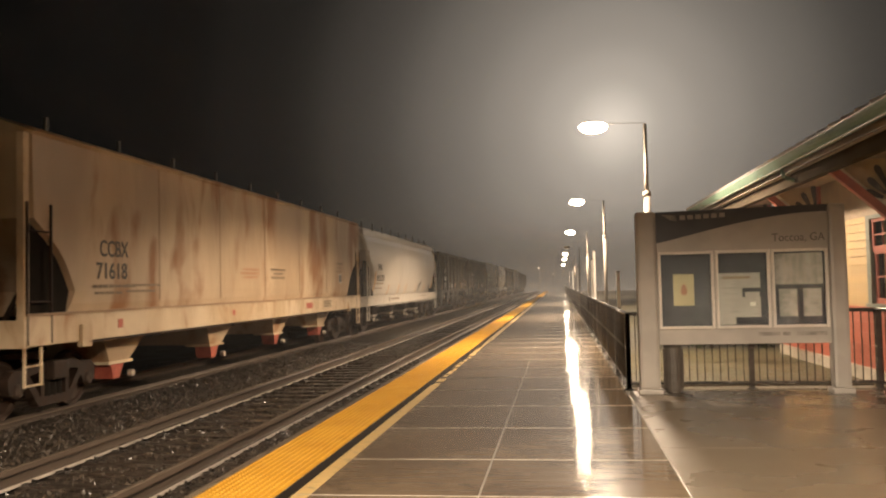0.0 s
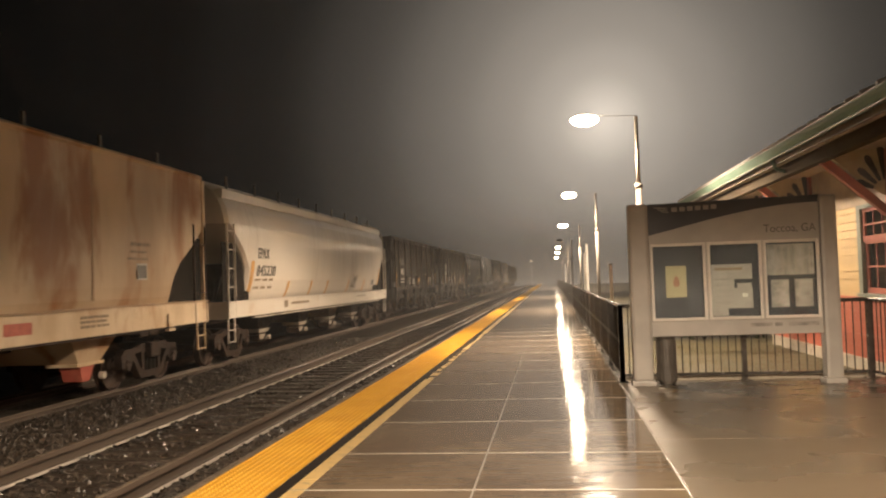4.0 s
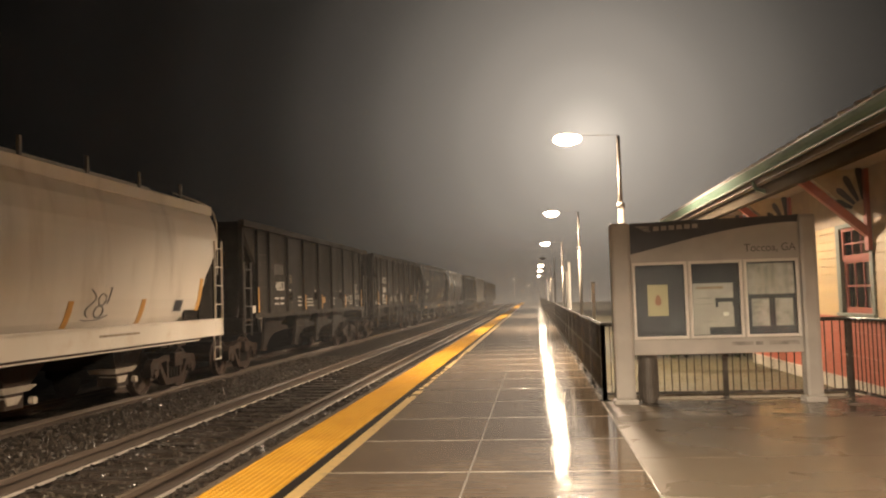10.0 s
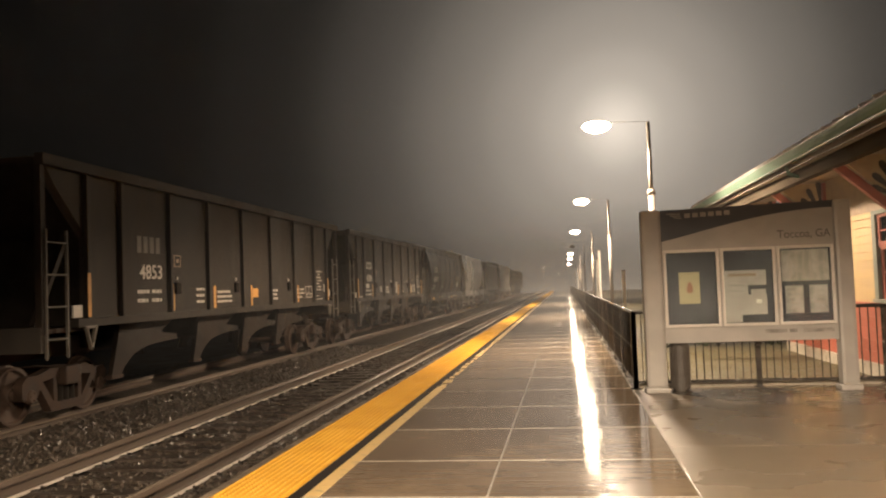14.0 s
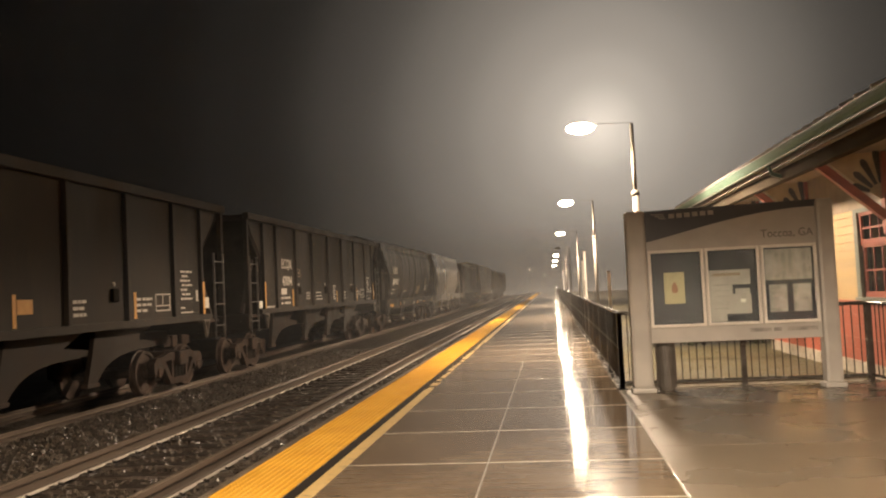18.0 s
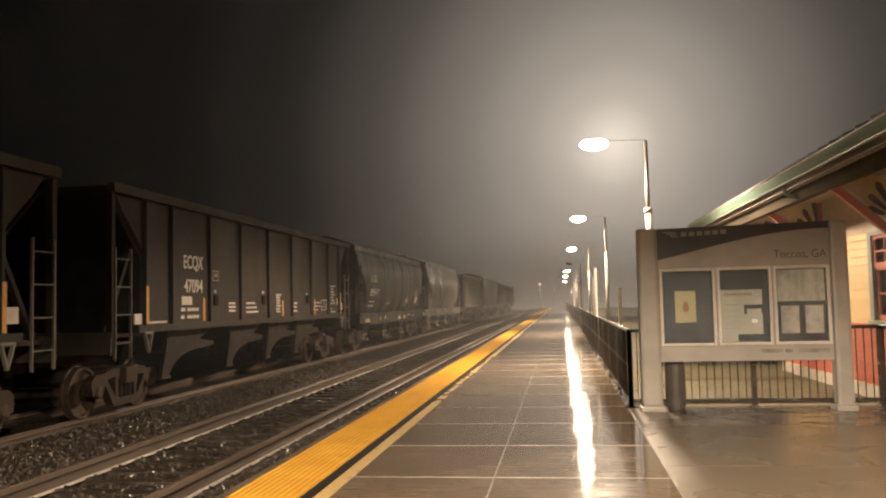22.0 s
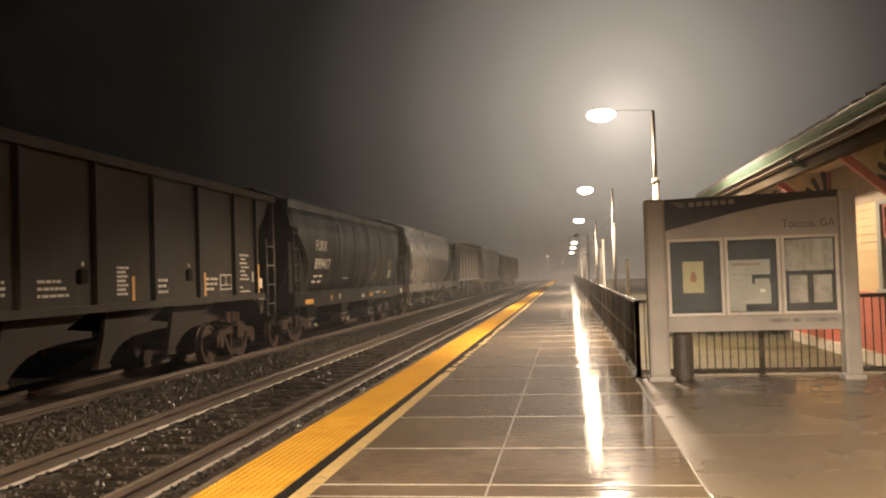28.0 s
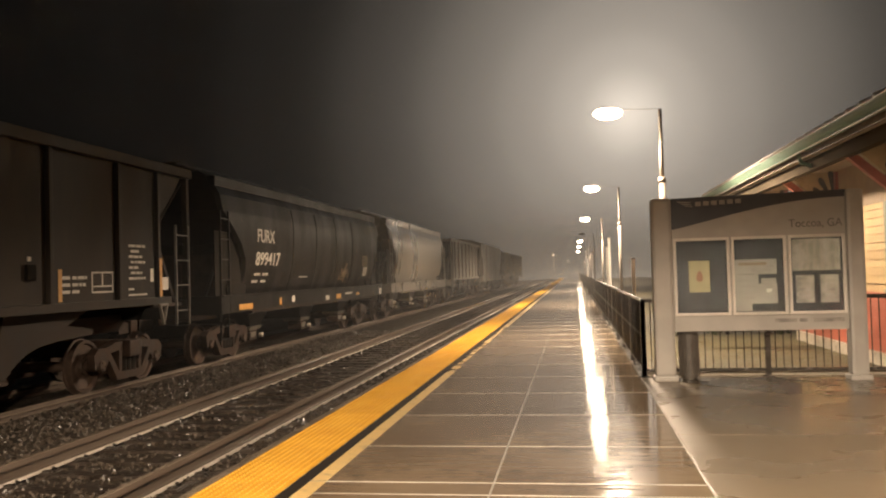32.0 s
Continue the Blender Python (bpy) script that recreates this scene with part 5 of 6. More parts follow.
FLAT_FAR = ((1.45, 1.6), (1.61, 1.59), (1.87, 1.5), (2.19, 1.24), (2.59, 0.57), (2.89, 0.14), (3.9, 0.12), (4.4, 0.16))


def decal(x, y0, y1, z0, z1):
    """A thin painted patch; x may be a height and follow a curved side."""
    if not callable(x):
        return boxed(x, x + 0.005, y0, y1, z0, z1)
    zs = [z0 + (z1 - z0) * k / 4 for k in range(5)]
    loops = [[(x(z) - 0.001, y0, z), (x(z) + 0.004, y0, z), (x(z) + 0.004, y1, z), (x(z) - 0.001, y1, z)] for z in zs]
    return rings(bmesh.new(), loops)


def stripes(car, spec, x, material, name="reflector"):
    for y, z0, z1, w in spec:
        part(name, decal(x, y, y + w, z0, z1), material, car)


def bars(car, rows, x, material, name="stencil_line"):
    """Unreadable stencilled lines: (y0, y1, z0, z1)."""
    rng = random.Random(len(rows))
    for y0, y1, z0, z1 in rows:
        if name != "stencil_line" or y1 - y0 < 0.3 or z1 - z0 > 0.09 or z1 - z0 < 0.03:
            part(name, decal(x, y0, y1, z0, z1), material, car)
            continue
        words, y = bmesh.new(), y0
        while y < y1 - 0.04:
            e = min(y1, y + rng.uniform(0.05, 0.17))
            bit = decal(x, y, e, z0, z1)
            me = bpy.data.meshes.new("word")
            bit.to_mesh(me)
            bit.free()
            words.from_mesh(me)
            bpy.data.meshes.remove(me)
            y = e + rng.uniform(0.018, 0.035)
        part(name, words, material, car)


def covered_hopper(y0, length, body_mat, sill_mat, gate_mat, round_side, label, turning=True, chutes=(3.15, 7.2, 11.25, 15.3), top=3.95, chute_x=1.1, posts=9):
    car = thing("covered_hopper_car", label, "hopper car", "freight cars", FAR_X, y0, RAIL_Z)
    if round_side:
        levels = [(1.36, 1.27), (1.53, 1.365), (1.7, 1.43), (1.88, 1.485), (2.02, 1.51), (2.18, 1.535), (2.35, 1.552), (2.51, 1.564), (2.66, 1.572), (2.82, 1.575), (3.0, 1.571), (3.16, 1.56), (3.5, 1.50), (top - 0.15, 1.38), (top, 1.27), (top + 0.12, 1.1), (top + 0.3, 0.6), (top + 0.33, 0.3)]
    else:
        levels = [(1.45, 1.5), (1.61, 1.55), (1.8, 1.57), (2.0, 1.575), (2.24, 1.58), (2.47, 1.58), (2.62, 1.58), (2.79, 1.58), (2.9, 1.58), (top - 0.02, 1.58), (top + 0.02, 1.62), (top + 0.06, 1.6), (top + 0.35, 0.75), (top + 0.42, 0.35)]
    body = shell(levels, length, body_mat, car, ROUND_NEAR if round_side else FLAT_NEAR, ROUND_FAR if round_side else FLAT_FAR)
    if round_side:
        part("roof_seam", box(boxed(1.24, 1.42, 0.2, length - 0.17, top - 0.17, top + 0.03), -1.42, -1.24, 0.2, length - 0.17, top - 0.17, top + 0.03), body_mat, body)
    # weld seams on the side sheets
    if not round_side:
        for y in (3.89, 6.62, 9.35, 12.08, 14.81):
            part("side_seam", boxed(1.578, 1.586, y - 0.02, y + 0.02, 1.6, top - 0.02), M["rustseam"] if body_mat is M["beige"] else body_mat, body)
    for s in (-1, 1):
        sill = bmesh.new()
        x0, x1 = (s * 1.5, s * 1.6) if s > 0 else (s * 1.6, s * 1.5)
        top_z = 1.4 if round_side else 1.47
        box(sill, x0, x1, 0.05, length - 0.05, 1.06, top_z, 0.008)
        part("side_sill", sill, sill_mat, car, "long side sill")
        part("sill_flange", boxed(min(s * 1.5, s * 1.63), max(s * 1.5, s * 1.63), 0.05, length - 0.05, top_z, top_z + 0.03), M["rustseam"] if body_mat is M["beige"] else sill_mat, car)
    # dark lip painting the shade line beneath the side sill
    part("lower_lip", boxed(1.52, 1.64, 1.5, length - 1.5, 1.03, 1.06), M["truck"], car)
    if round_side:
        part("lip_edge", boxed(1.56, 1.645, 1.5, length - 1.5, 1.008, 1.03), sill_mat, car, "pale lower edge of the sill")
    part("centre_sill", boxed(-0.25, 0.25, 0.0, length, 0.85, 1.15), M["truck"], car)
    for e in (0.0, length):
        a, b = (e, e + 0.1) if e == 0 else (e - 0.1, e)
        part("end_beam", boxed(-1.6, 1.6, a, b, 1.05, 1.42), sill_mat, car)
        d = 1 if e == 0 else -1
        part("end_deck", boxed(-1.5, 1.5, min(e + 0.1 * d, e + 1.7 * d), max(e + 0.1 * d, e + 1.7 * d), 1.2, 1.26), M["truck"], car)
        part("end_sheet", boxed(-1.2, 1.2, min(e + 1.3 * d, e + 1.36 * d), max(e + 1.3 * d, e + 1.36 * d), 1.26, 2.6), M["truck"], car)
        for s in (-1, 1) if not round_side else ():
            part("corner_post", boxed(min(s * 1.48, s * 1.58), max(s * 1.48, s * 1.58), min(e + 0.02 * d, e + 0.14 * d), max(e + 0.02 * d, e + 0.14 * d), 1.06, top - 0.02), sill_mat, car)
        ya, yb = (e + 0.03 * d, e + 0.45 * d) if round_side else (e + 0.08 * d, e + 0.62 * d)
        ladder(car, min(ya, yb), max(ya, yb), 1.08, 3.15 if round_side else 3.0, 1.585, M["truck"] if not round_side else sill_mat, 2 if not round_side else 5)
        step(car, min(e + 0.08 * d, e + 0.45 * d), max(e + 0.08 * d, e + 0.45 * d), 1.55, sill_mat)
        for s in (-1.1, 1.1):
            part("end_brace", bar(bmesh.new(), (s, e + 0.15 * d, 1.2), (s, e + 1.3 * d, 2.6), 0.06, 0.06), M["truck"], car)
        px = 1.4 if round_side else 1.5
        for s in (-1, 1):
            # added near-black plate, painting the shade inside the open car end
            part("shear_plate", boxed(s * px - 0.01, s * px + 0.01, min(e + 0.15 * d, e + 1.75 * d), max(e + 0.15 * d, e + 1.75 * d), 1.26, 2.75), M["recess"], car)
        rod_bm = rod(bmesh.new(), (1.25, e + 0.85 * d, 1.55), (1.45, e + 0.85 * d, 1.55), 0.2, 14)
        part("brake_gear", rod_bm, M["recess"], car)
        coupler(car, e, -d)
        truck(car, e + 1.5 * d, turning)
    for yc in chutes:
        c = bmesh.new()
        xb = chute_x - 0.14
        loops = [[(-wx, yc - wy, z), (wx, yc - wy, z), (wx, yc + wy, z), (-wx, yc + wy, z)] for z, wx, wy in ((1.2, chute_x, 0.95), (0.95, chute_x - 0.05, 0.62), (0.62, xb, 0.32))]
        # the white car's chutes take dark truck steel to paint their shade
        ch = part("outlet_chute", rings(c, loops), M["truck"] if body_mat is M["whitecar"] else body_mat, car, "sloping outlet chute")
        pale = gate_mat is not M["gatered"]
        if pale:
            # sloping collar, a dark gap, then a shallow gate box
            fl = rings(bmesh.new(), [[(xb - 0.5, yc - a, z), (x1, yc - a, z), (x1, yc + a, z), (xb - 0.5, yc + a, z)] for z, x1, a in ((0.53, xb - 0.01, 0.33), (0.625, xb + 0.05, 0.42))])
            part("gate_flange", fl, gate_mat, ch)
            part("gate_throat", boxed(xb - 0.4, xb - 0.03, yc - 0.26, yc + 0.2, 0.3, 0.53), M["truck"], ch)
        else:
            part("gate_flange", boxed(xb - 0.5, xb + 0.03, yc - 0.4, yc + 0.4, 0.58, 0.625), sill_mat, ch)
        g = rings(bmesh.new(), [[(xb - 0.35, yc - a, z), (x1, yc - a, z), (x1, yc + b, z), (xb - 0.35, yc + b, z)] for z, x1, a, b in (((0.36, xb - 0.02, 0.2, 0.04), (0.48, xb, 0.27, 0.13)) if pale else ((0.33, xb - 0.03, 0.16, 0.04), (0.57, xb, 0.27, 0.15)))])
        part("outlet_gate", g, gate_mat, ch, "painted outlet gate")
        part("gate_wheel", rod(bmesh.new(), (xb - 0.02, yc + 0.36, 0.38), (xb + 0.06, yc + 0.36, 0.38), 0.06, 12), M["gatewhite"], ch)
    for k in range(posts):
        y = 1.2 + (length - 2.4) * k / 8
        part("hatch_post", boxed(1.1, 1.15, y, y + 0.07, top + 0.05, top + 0.42, bevel=0.006), M["greycar"], car, "roof walkway stanchion")
    part("hatch_trough", boxed(-0.3, 0.3, 0.8, length - 0.8, top + 0.3, top + 0.44, bevel=0.04), body_mat, car)
    CARS.append((car, y0))
    return car


def coal_hopper(y0, body_mat, label, turning=True, length=15.25):
    car = thing("coal_hopper_car", label, "hopper car", "freight cars", FAR_X, y0, RAIL_Z)
    in0, top = 1.13, 3.75
    shell([(1.42, 1.5), (2.7, 1.5), (3.35, 1.5), (top, 1.5)], length, body_mat, car, ((1.42, in0 + 0.02), (2.7, in0 + 0.02), (3.35, 0.4), (top, 0.05)))
    part("coal_load", shell_load(length), M["coalcar"], car, "heaped coal load")
    for s in (-1, 1):
        part("side_sill", boxed(min(s * 1.46, s * 1.6), max(s * 1.46, s * 1.6), in0 - 0.3, length - in0 + 0.3, 1.36, 1.48), body_mat, car)
        part("top_chord", boxed(min(s * 1.48, s * 1.62), max(s * 1.48, s * 1.62), 0.0, length, top - 0.12, top + 0.04, bevel=0.01), body_mat, car)
        for y in (1.18, 2.18, 3.88, 5.56, 7.38, 9.2, 11.0, 12.78, 14.05):
            part("side_rib", boxed(min(s * 1.5, s * 1.575), max(s * 1.5, s * 1.575), y - 0.035, y + 0.045, 1.44, top - 0.12, bevel=0.012), body_mat, car)
    part("centre_sill", boxed(-0.25, 0.25, 0.0, length, 0.85, 1.15), M["truck"], car)
    # each pocket: arched side sheets that sweep down to a narrow foot, with a chute between them
    arch = ((-0.15, 0.52), (0.14, 0.52), (0.24, 0.62), (0.4, 0.73), (0.6, 0.82), (0.85, 0.89), (1.3, 0.94), (2.15, 0.97), (2.2, 1.06), (1.5, 1.13), (2.1, 1.37), (0.12, 1.37), (0.02, 1.0))
    chute = ((0.7, 0.93), (2.05, 1.02), (1.45, 1.13), (2.0, 1.37), (0.6, 1.37))
    for f in (2.4, 5.45, 7.95, 10.25):
        # near-black chute paints the shade behind the side sheets
        h = part("hopper_pocket", prism(bmesh.new(), [(f + u, z) for u, z in chute], -1.2, 1.2), M["recess"], car, "hopper chute darkened for shade")
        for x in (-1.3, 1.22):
            part("side_sheet", prism(bmesh.new(), [(f + u, z) for u, z in arch], x, x + 0.08), M["underframe"], h, "dark arched side sheet")
        for x in (-1.32, 1.2):
            part("door_frame", boxed(x, x + 0.12, f - 0.18, f + 0.17, 0.46, 0.52), M["truck"], h)
    for e in (0.0, length):
        d = 1 if e == 0 else -1
        # plate over the body end, near-black to paint its shade
        slope = [(e + u * d, z) for u, z in ((1.12, 1.38), (1.12, 2.7), (0.38, 3.34), (0.06, 3.6), (0.02, 3.6), (0.34, 3.31), (1.09, 2.66), (1.09, 1.38))]
        part("end_slope_sheet", prism(bmesh.new(), slope, -1.46, 1.46), M["recess"], car, "end slope sheet darkened for shade")
        part("end_beam", boxed(-1.55, 1.55, min(e, e + 0.14 * d), max(e, e + 0.14 * d), 1.05, 1.4), body_mat, car)
        part("end_deck", boxed(-1.45, 1.45, min(e + 0.14 * d, e + 1.2 * d), max(e + 0.14 * d, e + 1.2 * d), 1.3, 1.36), M["truck"], car)
        for s in (-1, 1):
            part("corner_post", boxed(min(s * 1.46, s * 1.56), max(s * 1.46, s * 1.56), min(e + 0.02 * d, e + 0.12 * d), max(e + 0.02 * d, e + 0.12 * d), 1.3, top - 0.12), M["underframe"], car)
        ladder(car, min(e + 0.1 * d, e + 0.6 * d), max(e + 0.1 * d, e + 0.6 * d), 0.95, 2.75, 1.57, M["coalrail"], 4)
        bm = bmesh.new()
        yj = e + (in0 + 0.02) * d
        bar(bm, (1.6, yj - 0.13, 1.36), (1.6, yj, 1.02), 0.03, 0.05)
        bar(bm, (1.6, yj + 0.13, 1.36), (1.6, yj, 1.02), 0.03, 0.05)
        box(bm, 1.585, 1.615, yj - 0.16, yj + 0.16, 1.33, 1.37)
        part("jacking_bracket", bm, M["greycar"], car, "grey V-shaped jacking bracket")
        for s in (-1.3, 1.3):
            part("end_brace", bar(bmesh.new(), (s, e + 0.2 * d, 1.4), (s, e + 1.0 * d, 2.7), 0.08, 0.08), M["underframe"], car)
        coupler(car, e, -d)
        truck(car, e + 1.35 * d, turning)
    CARS.append((car, y0))
    return car


def shell_load(length):
    bm = bmesh.new()
    n = 26
    rows = []
    for i in range(n + 1):
        y = 0.2 + (length - 0.4) * i / n
        rows.append([bm.verts.new((x, y, 3.62 + 0.22 * (1 - (x / 1.5) ** 2) * (0.7 + 0.6 * noise.noise(Vector((x, y * 0.8, 1)))))) for x in (-1.48, -1.1, -0.6, 0, 0.6, 1.1, 1.48)])
    for a, b in zip(rows, rows[1:]):
        for i in range(6):
            bm.faces.new((a[i], a[i + 1], b[i + 1], b[i]))
    return bm


ROUND = [(1.42, 1.30), (1.6, 1.40), (1.9, 1.49), (2.25, 1.545), (2.6, 1.57), (2.9, 1.575), (3.2, 1.56), (3.5, 1.50)]


def round_x(z):
    """Half width of the rounded side sheet at a height."""
    return float(np.interp(z, [q[0] for q in ROUND], [q[1] for q in ROUND])) + 0.004


def marks(car, lines, x, material, side=None):
    for text, y, z, size, width in lines:
        lettering("letter", text, size, (side(z) if side else x, y, z), ALONG_Y, material, car, width=width, bold=0.004, side=side)


def train():
    a = covered_hopper(-9.9, 19.1, M["beige"], M["beigesill"], M["gatered"], False, "weathered beige covered hopper car with rust streaks and red gates", chute_x=1.35)
    b = covered_hopper(10.36, 19.15, M["beige"], M["beigesill"], M["gatered"], False, "weathered tan covered hopper car with rust streaks and black marks", chute_x=1.35)
    marks(b, (("CCBX", 1.9, 2.33, 0.36, 0.87), ("71618", 1.8, 1.98, 0.36, 0.92)), 1.583, M["stencilblack"])
    bars(b, [(1.7, 3.0, 1.84, 1.89), (1.75, 2.6, 1.74, 1.78), (2.7, 3.9, 1.86, 1.9), (2.7, 3.7, 1.76, 1.8), (9.75, 10.85, 2.22, 2.27), (9.95, 10.65, 2.12, 2.17), (9.75, 10.8, 2.02, 2.07), (16.0, 16.7, 2.5, 2.56), (16.0, 16.6, 2.38, 2.42), (15.9, 16.6, 2.26, 2.3)], 1.585, M["stencilgrey"])
    bars(b, [(7.9, 8.9, 2.2, 2.25), (7.75, 9.0, 2.11, 2.16), (7.95, 8.85, 2.02, 2.07)], 1.585, M["redprint"])
    bars(b, [(2.4, 2.55, 1.2, 1.34), (12.6, 13.2, 1.2, 1.36), (7.2, 7.35, 1.22, 1.34)], 1.602, M["gatered"], "red_placard")
    bars(b, [(14.4, 15.2, 1.34, 1.38), (14.4, 15.2, 1.27, 1.31), (14.4, 15.2, 1.2, 1.24)], 1.602, M["stencilgrey"])
    bars(b, [(16.2, 16.56, 1.92, 2.2)], 1.586, M["stencilwhite"], "placard_border")
    bars(b, [(16.23, 16.53, 1.95, 2.17)], 1.589, M["ink"], "placard")
    for y in (1.45, 17.4):
        part("pull_bracket", boxed(1.56, 1.64, y - 0.13, y + 0.13, 0.98, 1.3), M["beigesill"], b)
    c = covered_hopper(30.62, 17.7, M["whitecar"], M["whitesill"], M["gatewhite"], True, "off-white rounded covered hopper car with black marks", chutes=(4.0, 7.5, 11.0, 14.3), top=3.9)
    marks(c, (("EPAX", 2.04, 2.42, 0.36, 0.82), ("845238", 2.02, 2.0, 0.36, 1.4)), 1.573, M["stencilblack"], round_x)
    bars(c, [(1.95, 2.4, 1.87, 1.93), (2.5, 2.85, 1.87, 1.93), (3.0, 3.3, 1.87, 1.93), (1.95, 2.4, 1.68, 1.74), (2.5, 2.85, 1.68, 1.74), (3.0, 3.3, 1.68, 1.74)], round_x, M["stencilgrey"])
    bars(c, [(3.85, 4.15, 1.17, 1.35), (4.45, 6.1, 1.23, 1.3), (12.2, 13.6, 1.26, 1.3)], 1.602, M["stencilgrey"])
    stripes(c, [(1.62, 1.44, 2.35, 0.2), (4.6, 1.44, 1.86, 0.16), (6.85, 1.44, 1.86, 0.16), (8.7, 1.44, 1.86, 0.16), (11.5, 1.44, 1.86, 0.16), (13.95, 1.44, 1.88, 0.17), (16.5, 1.44, 2.3, 0.17)], round_x, M["orange"])
    bars(c, [(15.36, 15.8, 1.6, 1.88)], round_x, M["stencilwhite"], "placard_border")
    bars(c, [(15.4, 15.76, 1.63, 1.85)], lambda z: round_x(z) + 0.004, M["navy"], "placard")
    strokes = [[(11.98 + 0.13 * math.sin(0.8 * k - 0.3), 2.04 - 0.055 * k) for k in range(9)]]
    strokes += [[(12.32 + 0.12 * math.cos(0.7 * k), 1.88 + 0.1 * math.sin(0.7 * k)) for k in range(10)]]
    strokes += [[(12.28 + 0.15 * math.cos(0.7 * k + 1), 1.68 + 0.1 * math.sin(0.7 * k + 1)) for k in range(10)]]
    strokes += [[(12.58 - 0.02 * k, 2.08 - 0.07 * k) for k in range(5)], [(11.8, 1.56), (12.0, 1.54), (12.3, 1.55), (12.6, 1.62)]]
    for pts in strokes:
        tag = bmesh.new()
        for (ya, za), (yb, zb) in zip(pts, pts[1:]):
            bar(tag, (round_x(za) + 0.003, ya + 0.2, za), (round_x(zb) + 0.003, yb + 0.2, zb), 0.016, 0.016)
        part("scrawl_stroke", tag, M["ink"], c, "grey spray paint stroke")
    rail = bmesh.new()
    bend = [(1.5, 17.62, 2.4), (1.5, 17.62, 3.55), (1.44, 17.6, 3.8), (1.3, 17.5, 3.98), (1.1, 17.3, 4.08), (0.8, 16.9, 4.2)]
    for a0, b0 in zip(bend, bend[1:]):
        rod(rail, a0, b0, 0.02, 8)
    part("handrail", rail, M["gatewhite"], c, "pale bent end handrail")
    d = coal_hopper(49.72, M["coalcar"], "dark open coal hopper car with ribbed sides and white stencils")
    marks(d, (("4853", 2.83, 2.08, 0.34, 0.8),), 1.503, M["stencilwhite"])
    bars(d, [(2.75, 3.15, 1.83, 1.89), (3.25, 3.6, 1.83, 1.89), (2.75, 3.1, 1.68, 1.74), (3.25, 3.6, 1.68, 1.74)], 1.502, M["stencilwhite"])
    bars(d, [(2.75 + 0.22 * k, 2.9 + 0.22 * k, 2.52, 2.8) for k in range(4)], 1.502, M["coalrail"])
    e = coal_hopper(66.42, M["coalcar"], "dark open coal hopper car with yellow reflectors and white marks")
    marks(e, (("ECQX", 2.72, 2.52, 0.36, 0.88), ("47094", 2.76, 2.06, 0.36, 0.84)), 1.503, M["stencilwhite"])
    bars(e, [(2.65, 3.1, 1.82, 1.98), (2.62, 2.8, 1.7, 1.76), (2.9, 3.45, 1.7, 1.76), (2.62, 2.75, 1.56, 1.62), (2.9, 3.45, 1.56, 1.62), (1.35, 2.1, 1.5, 1.54)], 1.502, M["stencilwhite"])
    for q in (d, e):
        rows = [(13.15 + 0.06 * (k % 2), 13.67 - 0.1 * (k % 3), 1.79 + 0.088 * k, 1.83 + 0.088 * k) for k in range(7)]
        rows += [(13.13, 13.72, 1.53, 1.555), (13.13, 13.3, 1.62, 1.65)]
        rows += [(11.3, 11.52, z, z + 0.045) for z in (1.61, 1.71, 1.81)] + [(11.58, 11.95 - 0.2 * (z < 1.65), z, z + 0.045) for z in (1.61, 1.71, 1.81)]
        rows += [(12.07, 12.67, 1.895, 1.92), (12.07, 12.67, 1.69, 1.71), (12.07, 12.67, 1.6, 1.625), (12.07, 12.1, 1.6, 1.92), (12.35, 12.38, 1.7, 1.92), (12.64, 12.67, 1.6, 1.92)]
        rows += [(9.4, 9.8 - 0.08 * (k % 2), 1.6 + 0.1 * k, 1.65 + 0.1 * k) for k in range(3)]
        bars(q, rows, 1.502, M["stencilwhite"])
        stripes(q, [(14.03, 1.49, 2.14, 0.085), (11.13, 1.5, 1.95, 0.085), (1.12, 1.5, 2.15, 0.085)], 1.577, M["orange"])
        bars(q, [(13.85, 13.95, 1.75, 1.97)], 1.502, M["stencilwhite"], "small_card")
        part("routing_board", boxed(1.5, 1.53, 14.17, 14.43, 1.6, 1.82), M["stencilwhite"], q, "small white card board")
        part("corner_card", boxed(1.5, 1.53, 0.82, 1.05, 1.5, 1.68), M["stencilwhite"], q)
        for y in (4.2, 7.05, 10.6):
            part("shaker_bracket", boxed(1.5, 1.56, y - 0.1, y + 0.1, 1.8, 2.02, bevel=0.03), M["recess"], q)
            part("bracket_stud", boxed(1.5, 1.52, y - 0.03, y + 0.03, 2.06, 2.12), M["stencilwhite"], q)
        bars(q, [(4.1, 4.13, 2.3, 2.52), (4.36, 4.39, 2.3, 2.52), (4.1, 4.39, 2.5, 2.52), (4.1, 4.39, 2.3, 2.32), (4.2, 4.3, 2.38, 2.45)], 1.502, M["stencilgrey"])
    bars(e, [(4.96, 5.36, z, z + 0.04) for z in (1.66, 1.74, 1.82)] + [(5.98, 6.75 - 0.1 * k, 1.62 + 0.1 * k, 1.66 + 0.1 * k) for k in range(3)] + [(8.03, 8.4 - 0.1 * (k % 2), 1.6 + 0.07 * k, 1.64 + 0.07 * k) for k in range(7)], 1.502, M["stencilwhite"])
    stripes(e, [(3.62, 1.5, 1.95, 0.09), (8.5, 1.5, 1.9, 0.09)], 1.502, M["orange"])
    bars(d, [(5.05, 5.45, z, z + 0.05) for z in (1.62, 1.74, 1.86)] + [(6.05, 6.85 - 0.05 * k, 1.6 + 0.1 * k, 1.65 + 0.1 * k) for k in range(3)], 1.502, M["stencilwhite"])
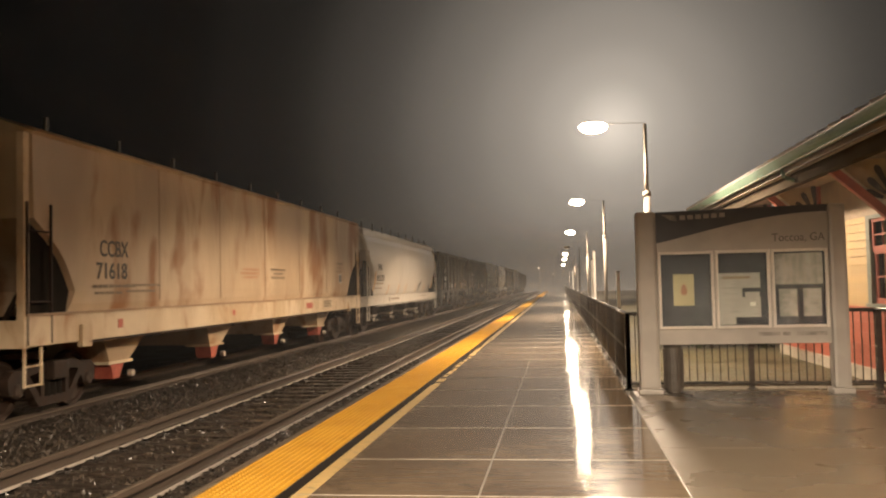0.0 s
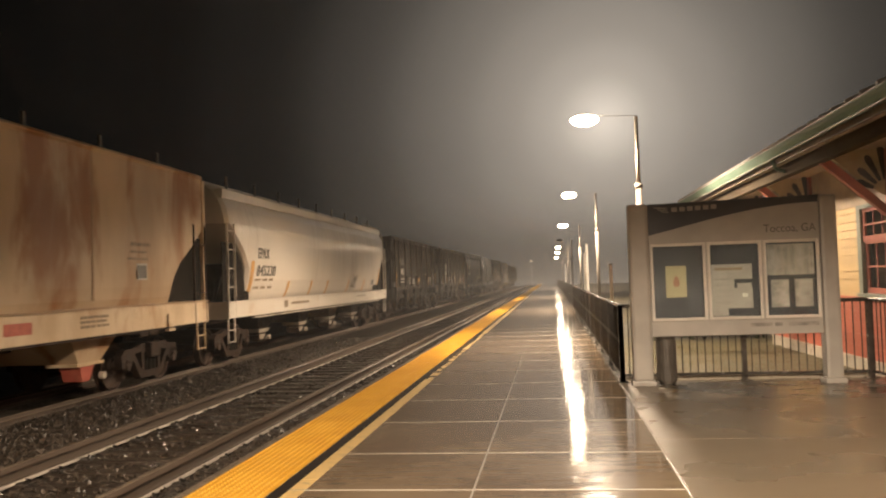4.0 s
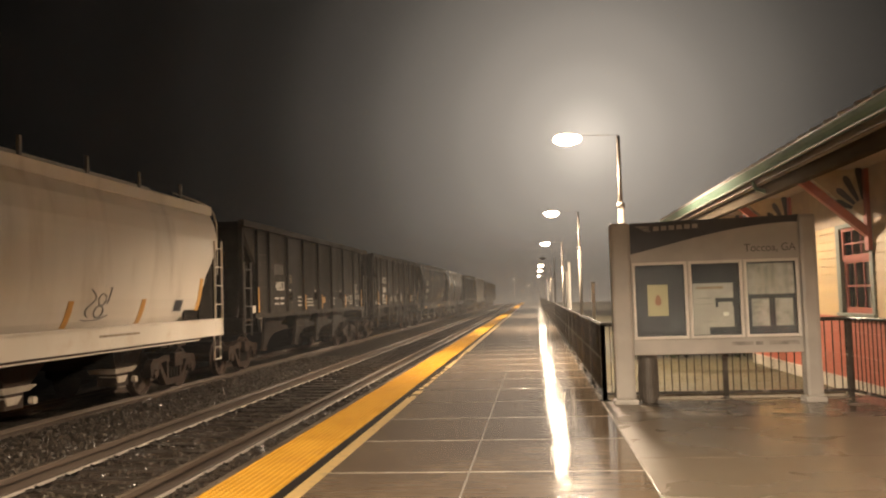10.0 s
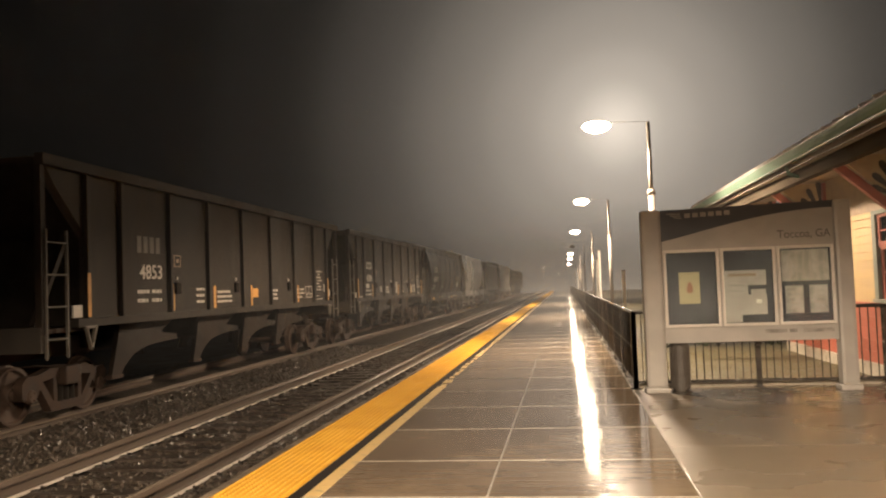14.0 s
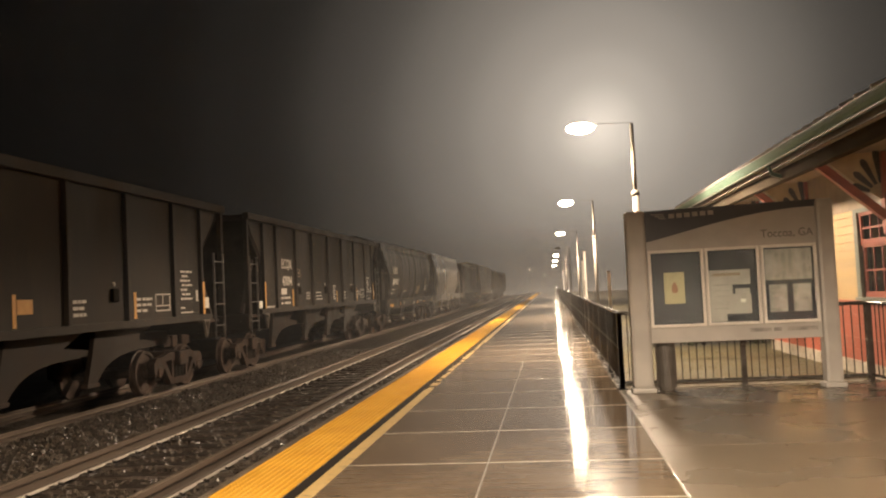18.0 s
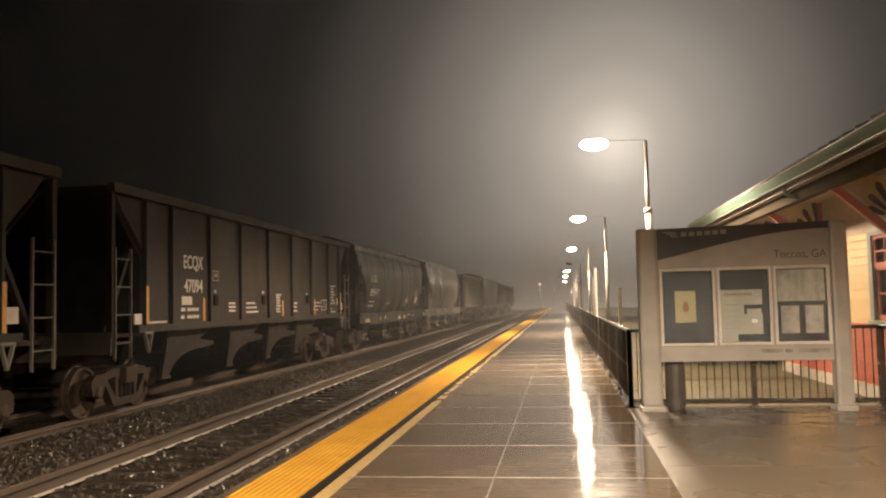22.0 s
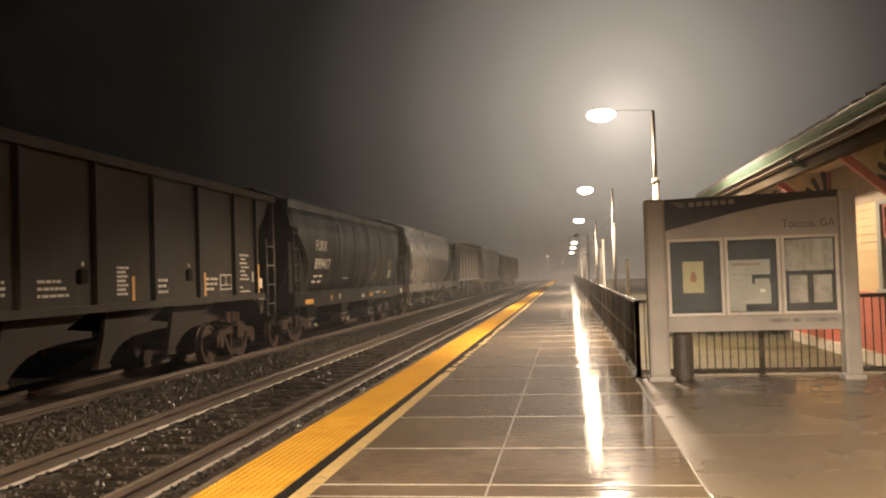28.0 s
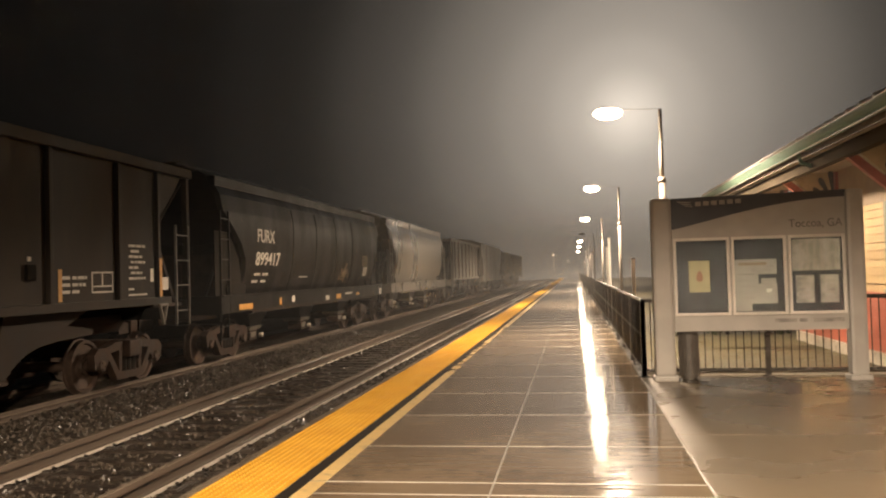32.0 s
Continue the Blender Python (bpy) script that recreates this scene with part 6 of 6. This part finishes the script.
    stripes(d, [(3.99, 1.5, 1.98, 0.12), (5.86, 1.5, 1.95, 0.12), (7.95, 1.5, 1.95, 0.08), (8.05, 1.68, 1.88, 0.35)], 1.502, M["orange"])
    f = covered_hopper(82.95, 14.4, M["blackcar"], M["blackcar"], M["greycar"], True, "black rounded covered hopper car with white marks", chutes=(3.4, 7.2, 11.0), top=3.85, posts=0)
    marks(f, (("FURX", 2.1, 2.58, 0.42, 1.1), ("899417", 2.07, 2.06, 0.42, 1.56)), 1.573, M["stencilwhite"], round_x)
    bars(f, [(2.1, 2.5, 1.82, 1.88), (2.6, 2.95, 1.82, 1.88), (2.05, 2.4, 1.66, 1.72), (2.6, 2.9, 1.66, 1.72), (5.3, 6.0, 1.75, 1.79), (12.0, 12.5, 1.75, 2.05)], round_x, M["stencilwhite"])
    for y in (4.6, 6.55, 8.5, 10.4):
        seam = rings(bmesh.new(), [[(round_x(z) + 0.012 * math.cos(a), y + 0.02 * math.sin(a), z) for a in [radians(60 * k) for k in range(6)]] for z in (1.5, 1.75, 2.0, 2.3, 2.6, 2.9, 3.2, 3.48)])
        part("side_seam", seam, M["glossblack"], f, "glossy vertical weld seam", smooth=True)
    part("roof_lip", rod(bmesh.new(), (1.4, 0.4, 3.72), (1.4, 14.0, 3.72), 0.02, 8), M["glossblack"], f, "thin glossy roof edge")
    bars(f, [(11.75, 12.45, 2.1 + 0.07 * k, 2.14 + 0.07 * k) for k in range(5)], round_x, M["stencilgrey"])
    for k in range(14):
        a = 2.4 * k
        ya, za = 9.6 + 0.05 * k * math.cos(a) * 0.8, 1.78 + 0.022 * k * math.sin(a)
        blot = bar(bmesh.new(), (round_x(za) + 0.004, ya, za), (round_x(za + 0.14) + 0.004, ya + 0.12 * math.sin(a), za + 0.14), 0.02, 0.03)
        part("scrawl_stroke", blot, M["stencilgrey"], f, "faded spray paint stroke")
    stripes(f, [(0.9, 1.1, 1.22, 0.75), (8.3, 1.1, 1.24, 0.5), (10.6, 1.15, 1.22, 0.4), (3.4, 1.12, 1.28, 0.12)], 1.604, M["orange"])
    bars(f, [(7.2, 7.55, 1.1, 1.22), (4.3, 4.5, 1.15, 1.3), (13.9, 14.2, 1.08, 1.3), (9.3, 10.1, 1.2, 1.26)], 1.604, M["stencilwhite"])
    covered_hopper(98.9, 14.0, M["silver"], M["silver"], M["gatewhite"], True, "silver-grey rounded covered hopper car", False, chutes=(3.4, 7.2, 11.0), top=3.95, posts=0)
    coal_hopper(115.2, M["greycar"], "grey ribbed open hopper car", False)
    covered_hopper(131.9, 17.5, M["greycar"], M["greycar"], M["greycar"], False, "grey covered hopper car", False, posts=0)
    coal_hopper(150.9, M["coalcar"], "dark ribbed open hopper car", False)
    coal_hopper(167.6, M["coalcar"], "dark ribbed open hopper car", False)


train()


def motions():
    for car, y0 in CARS:
        walk(car, [(0.5 * k, pose(FAR_X, y0 + travel(0.5 * k), RAIL_Z)) for k in range(65)])
    times = [round(0.1666667 * k, 4) for k in range(193)]
    for w, d in AXLES:
        walk(w, [(t, pose(0, d, WHEEL_R, math.degrees(-travel(t) / WHEEL_R))) for t in times])


motions()
